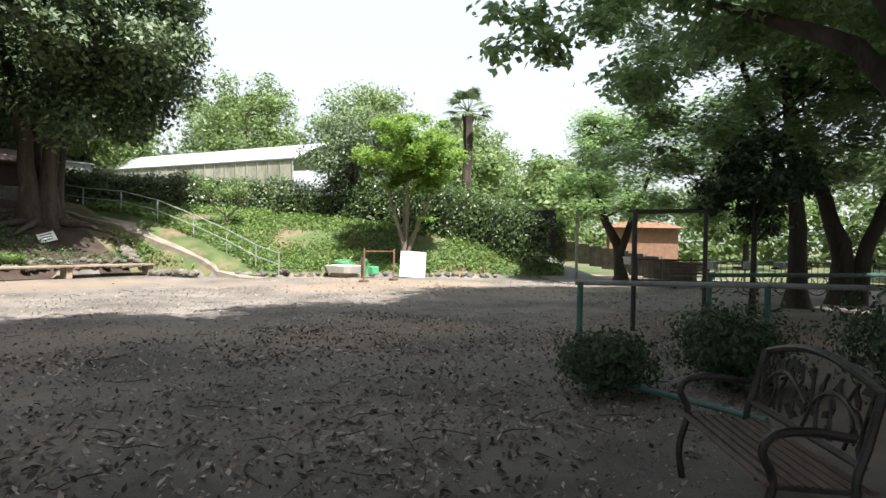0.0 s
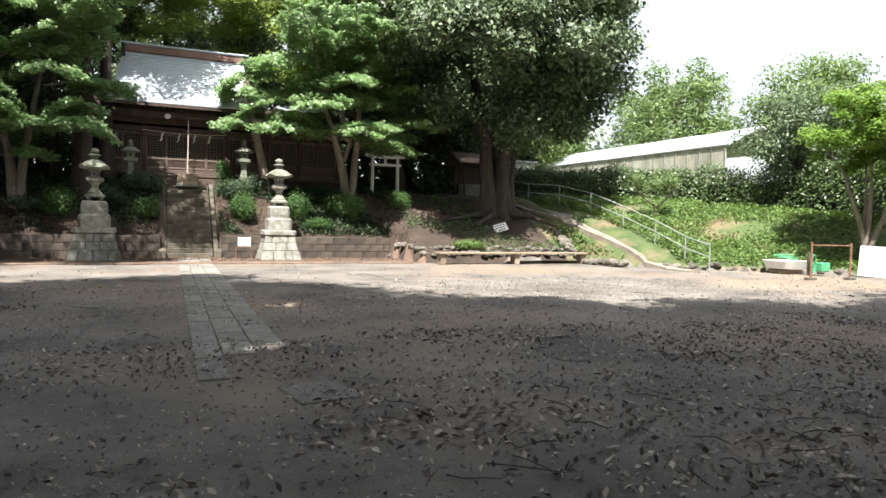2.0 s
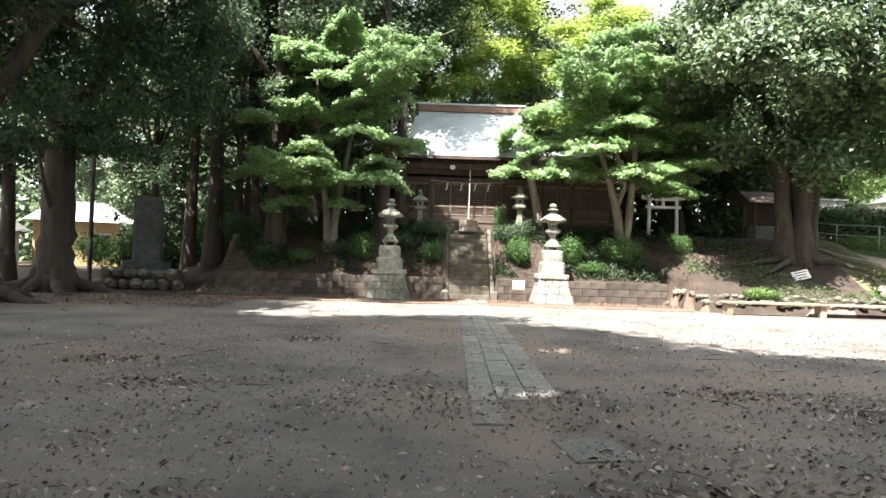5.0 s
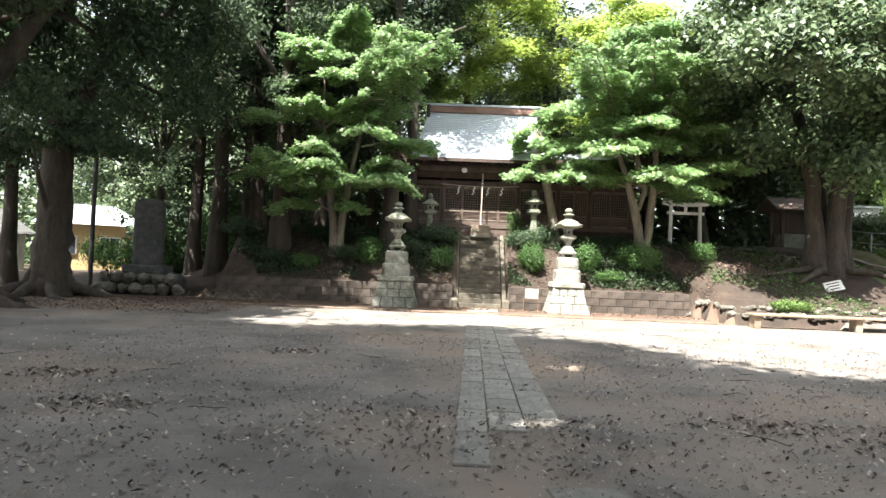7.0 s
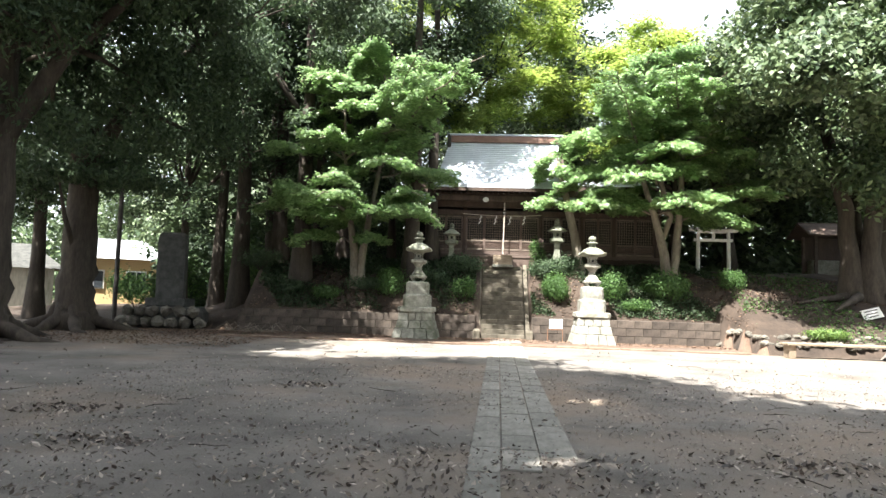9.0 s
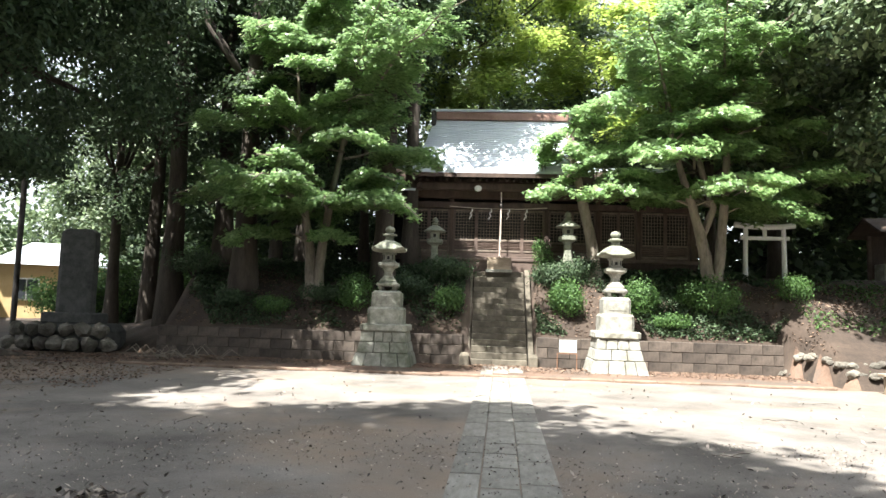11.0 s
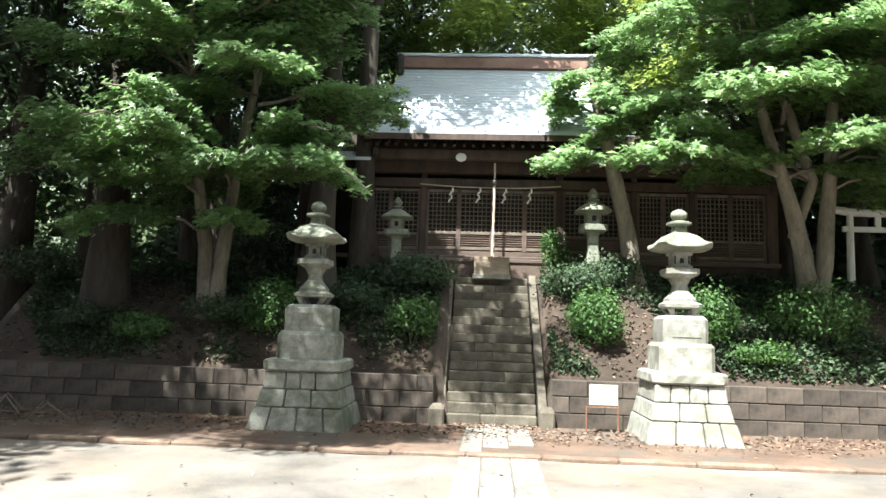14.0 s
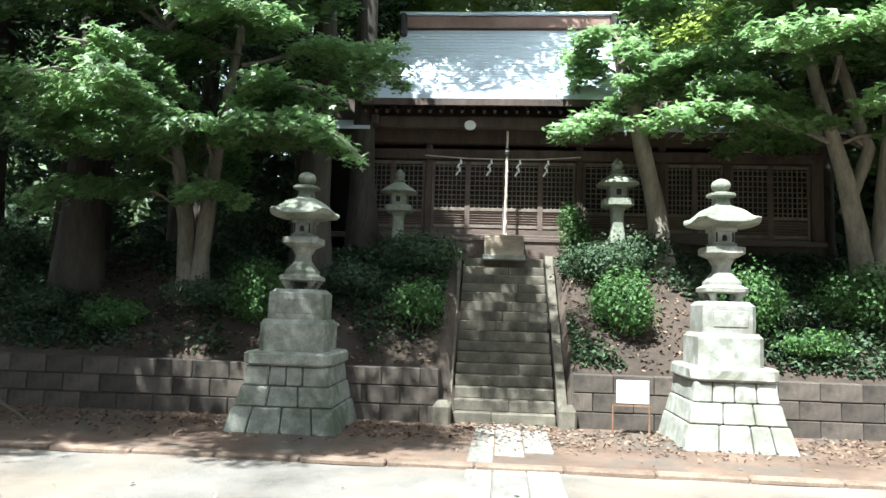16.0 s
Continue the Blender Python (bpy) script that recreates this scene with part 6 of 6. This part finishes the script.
litter("fallen_leaves", "dry brown leaves scattered over the yard", fx[ok], fy[ok], 0.068, 0.03, M_DEAD, 1, 0.6)
cx_, cy_ = rng.uniform(-6, 14, 60000), 0.6 + 15 * rng.random(60000) ** 1.6
crumb = rng.random(60000) < 0.35 + 0.65 * (np.sin(cx_ * 0.9 + 1.3 * np.sin(cy_ * 0.8)) * np.sin(cy_ * 1.1 + 0.5) > -0.25)
litter("leaf_crumbs", "broken leaf crumbs and grit on dirt", cx_[crumb], cy_[crumb], 0.03, 0.016, M_DEAD, 12, 0.6)
cl = [(3.4, 3.3, 0.9), (4.4, 3.0, 0.8), (2.5, 4.2, 0.7), (5.6, 3.8, 0.7), (-4.5, 9.5, 0.35), (-3.2, 8.0, 0.3), (-7.5, 9.3, 0.8), (-2.3, 12.2, 0.25), (3.3, 8.2, 0.4), (4.3, 7.5, 0.35), (6.0, 6.0, 0.5), (8, 7.5, 0.5), (-9.5, 11, 0.7), (1.6, 4.7, 0.5), (7.2, 4.6, 0.6)]
px = np.concatenate([rng.normal(a, s, 130) for a, b, s in cl])
py = np.concatenate([rng.normal(b, s * 0.6, 130) for a, b, s in cl])
litter("leaf_piles", "drifts of dead leaves swept by wind", px, py, 0.09, 0.038, M_DEAD, 2, 0.6)
px, py = rng.uniform(-14, 9, 5200), rng.normal(24.2, 0.5, 5200)
px2, py2 = rng.uniform(-15, -6, 2600), rng.uniform(18, 25, 2600)
px2, py2 = np.concatenate([px2, rng.uniform(-14, -6, 3000)]), np.concatenate([py2, rng.uniform(18.5, 23.5, 3000)])
px3, py3 = rng.uniform(0.4, 1.85, 320), 25.0 + np.floor(rng.random(320) * 3) * 0.01 - rng.random(320) * 0.5
sel = py < 24.9
litter("wall_foot_leaves", "dead leaves gathered along the wall foot", np.concatenate([px[sel], px2, px3]), np.concatenate([py[sel], py2, py3]), 0.08, 0.035, M_BROWNL, 3)
bx_, by_ = rng.uniform(-8, 15, 9000), rng.uniform(25.2, 28, 9000)
ok = ~((bx_ > 0.1) & (bx_ < 2.1))
litter("bank_leaves", "leaf litter on the shaded bank", bx_[ok], by_[ok], 0.09, 0.04, M_BROWNL, 4, 0.5)
rt = random.Random(8)
bm = bmesh.new()
for k in range(150):
    if k < 70:
        x, y = rt.gauss(3.8, 1.6), rt.gauss(3.6, 1.1)
    else:
        x, y = rt.uniform(-10, 14), rt.uniform(3, 20)
    a, ln = rt.uniform(0, 6.28), rt.uniform(0.12, 0.5)
    pts = [(x, y, 0.02)]
    for s in range(3):
        a += rt.uniform(-0.4, 0.4)
        x, y = x + math.cos(a) * ln / 3, y + math.sin(a) * ln / 3
        pts.append((x, y, 0.02 + rt.random() * 0.03))
    tube(bm, pts, [0.005, 0.0045, 0.004, 0.002], 4)
tagged(mesh_ob("twigs", bm, M_BARK), "thin dry twigs littering the ground", "twigs", kind="stuff")
bm = bmesh.new()
for k in range(26):
    x, y, a = -7.2 + rt.gauss(0, 0.5), 23.7 + rt.gauss(0, 0.15), rt.uniform(0, 6.28)
    tube(bm, [(x, y, 0.08), (x + 0.3 * math.cos(a), y + 0.2 * math.sin(a), 0.08 + rt.uniform(0.05, 0.35)), (x + 0.7 * math.cos(a), y + 0.4 * math.sin(a), 0.1)], [0.012, 0.009, 0.004], 5)
tagged(mesh_ob("brush_pile", bm, M_BARKG), "heap of dry cut branches by wall", "branches", kind="stuff")

# ---------------------------------------------------------------- paving and block wall, piece by piece
paving = thing("paving", pose(0, 0, 0), "worn stone slab path towards the steps", "paving", kind="structure")
rp = random.Random(6)
meshes = []
for k in range(5):
    bm = one_box((0, 0, 0), (1, 1, 0.06), 0.0)
    bmesh.ops.bevel(bm, geom=list(bm.edges), offset=0.012, segments=1, affect="EDGES")
    me = bpy.data.meshes.new("slab")
    bm.to_mesh(me)
    bm.free()
    me.materials.append(M_PAVE)
    meshes.append(me)


def slab(x0, x1, y0, y1, tilt=0.0):
    s = new("slab", rp.choice(meshes))
    s.parent = paving
    s.matrix_local = pose((x0 + x1) / 2, (y0 + y1) / 2, -0.020 + rp.uniform(0, 0.008) + (0.05 if y0 > 22.4 else 0), rp.uniform(-0.3, 0.3), rp.uniform(-0.3, 0.3), tilt) @ Matrix.Diagonal((x1 - x0 - 0.012, y1 - y0 - 0.012, 1, 1))


for c in range(3):
    y = (6.5, 7.6, 8.1)[c]
    while y < 24.9:
        ln = rp.uniform(0.75, 1.05) if c != 1 else rp.uniform(0.55, 0.8)
        sh = 0.28 + 0.022 * (y - 6.5)
        w = (0.30, 0.36, 0.36)
        x0 = sh + sum(w[:c])
        slab(x0, x0 + w[c], y, min(y + ln, 24.95), -1.2)
        y += ln
slab(0.95, 1.5, 5.45, 6.1, 8)

block_wall = thing("block_wall", pose(0, 0, 0), "low dark concrete block retaining wall", "wall", kind="structure")
bm = one_box((0, 0, 0), (0.572, 0.2, 0.262), 0)
bmesh.ops.bevel(bm, geom=list(bm.edges), offset=0.012, segments=1, affect="EDGES")
bme = bpy.data.meshes.new("block")
bm.to_mesh(bme)
bm.free()
bme.materials.append(M_BLOCK)
for x0, x1 in ((-8.3, 0.12), (2.1, 8.45)):
    part("mortar_core", one_box(((x0 + x1) / 2, 25.08, 0.4), (x1 - x0, 0.2, 0.8)), M_STEP, block_wall)
    for row in range(3):
        x = x0 + (0.29 if row == 1 else 0)
        if row == 1:
            s = new("block", bme)
            s.parent = block_wall
            s.matrix_local = pose(x0 + 0.142, 25.04, 0.02 + 0.272 * row + 0.136) @ Matrix.Diagonal((0.47, 1, 1, 1))
        while x < x1 - 0.1:
            w = min(0.582, x1 - x)
            s = new("block", bme)
            s.parent = block_wall
            s.matrix_local = pose(x + w / 2, 25.04 + rp.uniform(-0.006, 0.006), 0.02 + 0.272 * row + 0.136) @ Matrix.Diagonal((w / 0.582, 1, 1, 1))
            x += 0.582
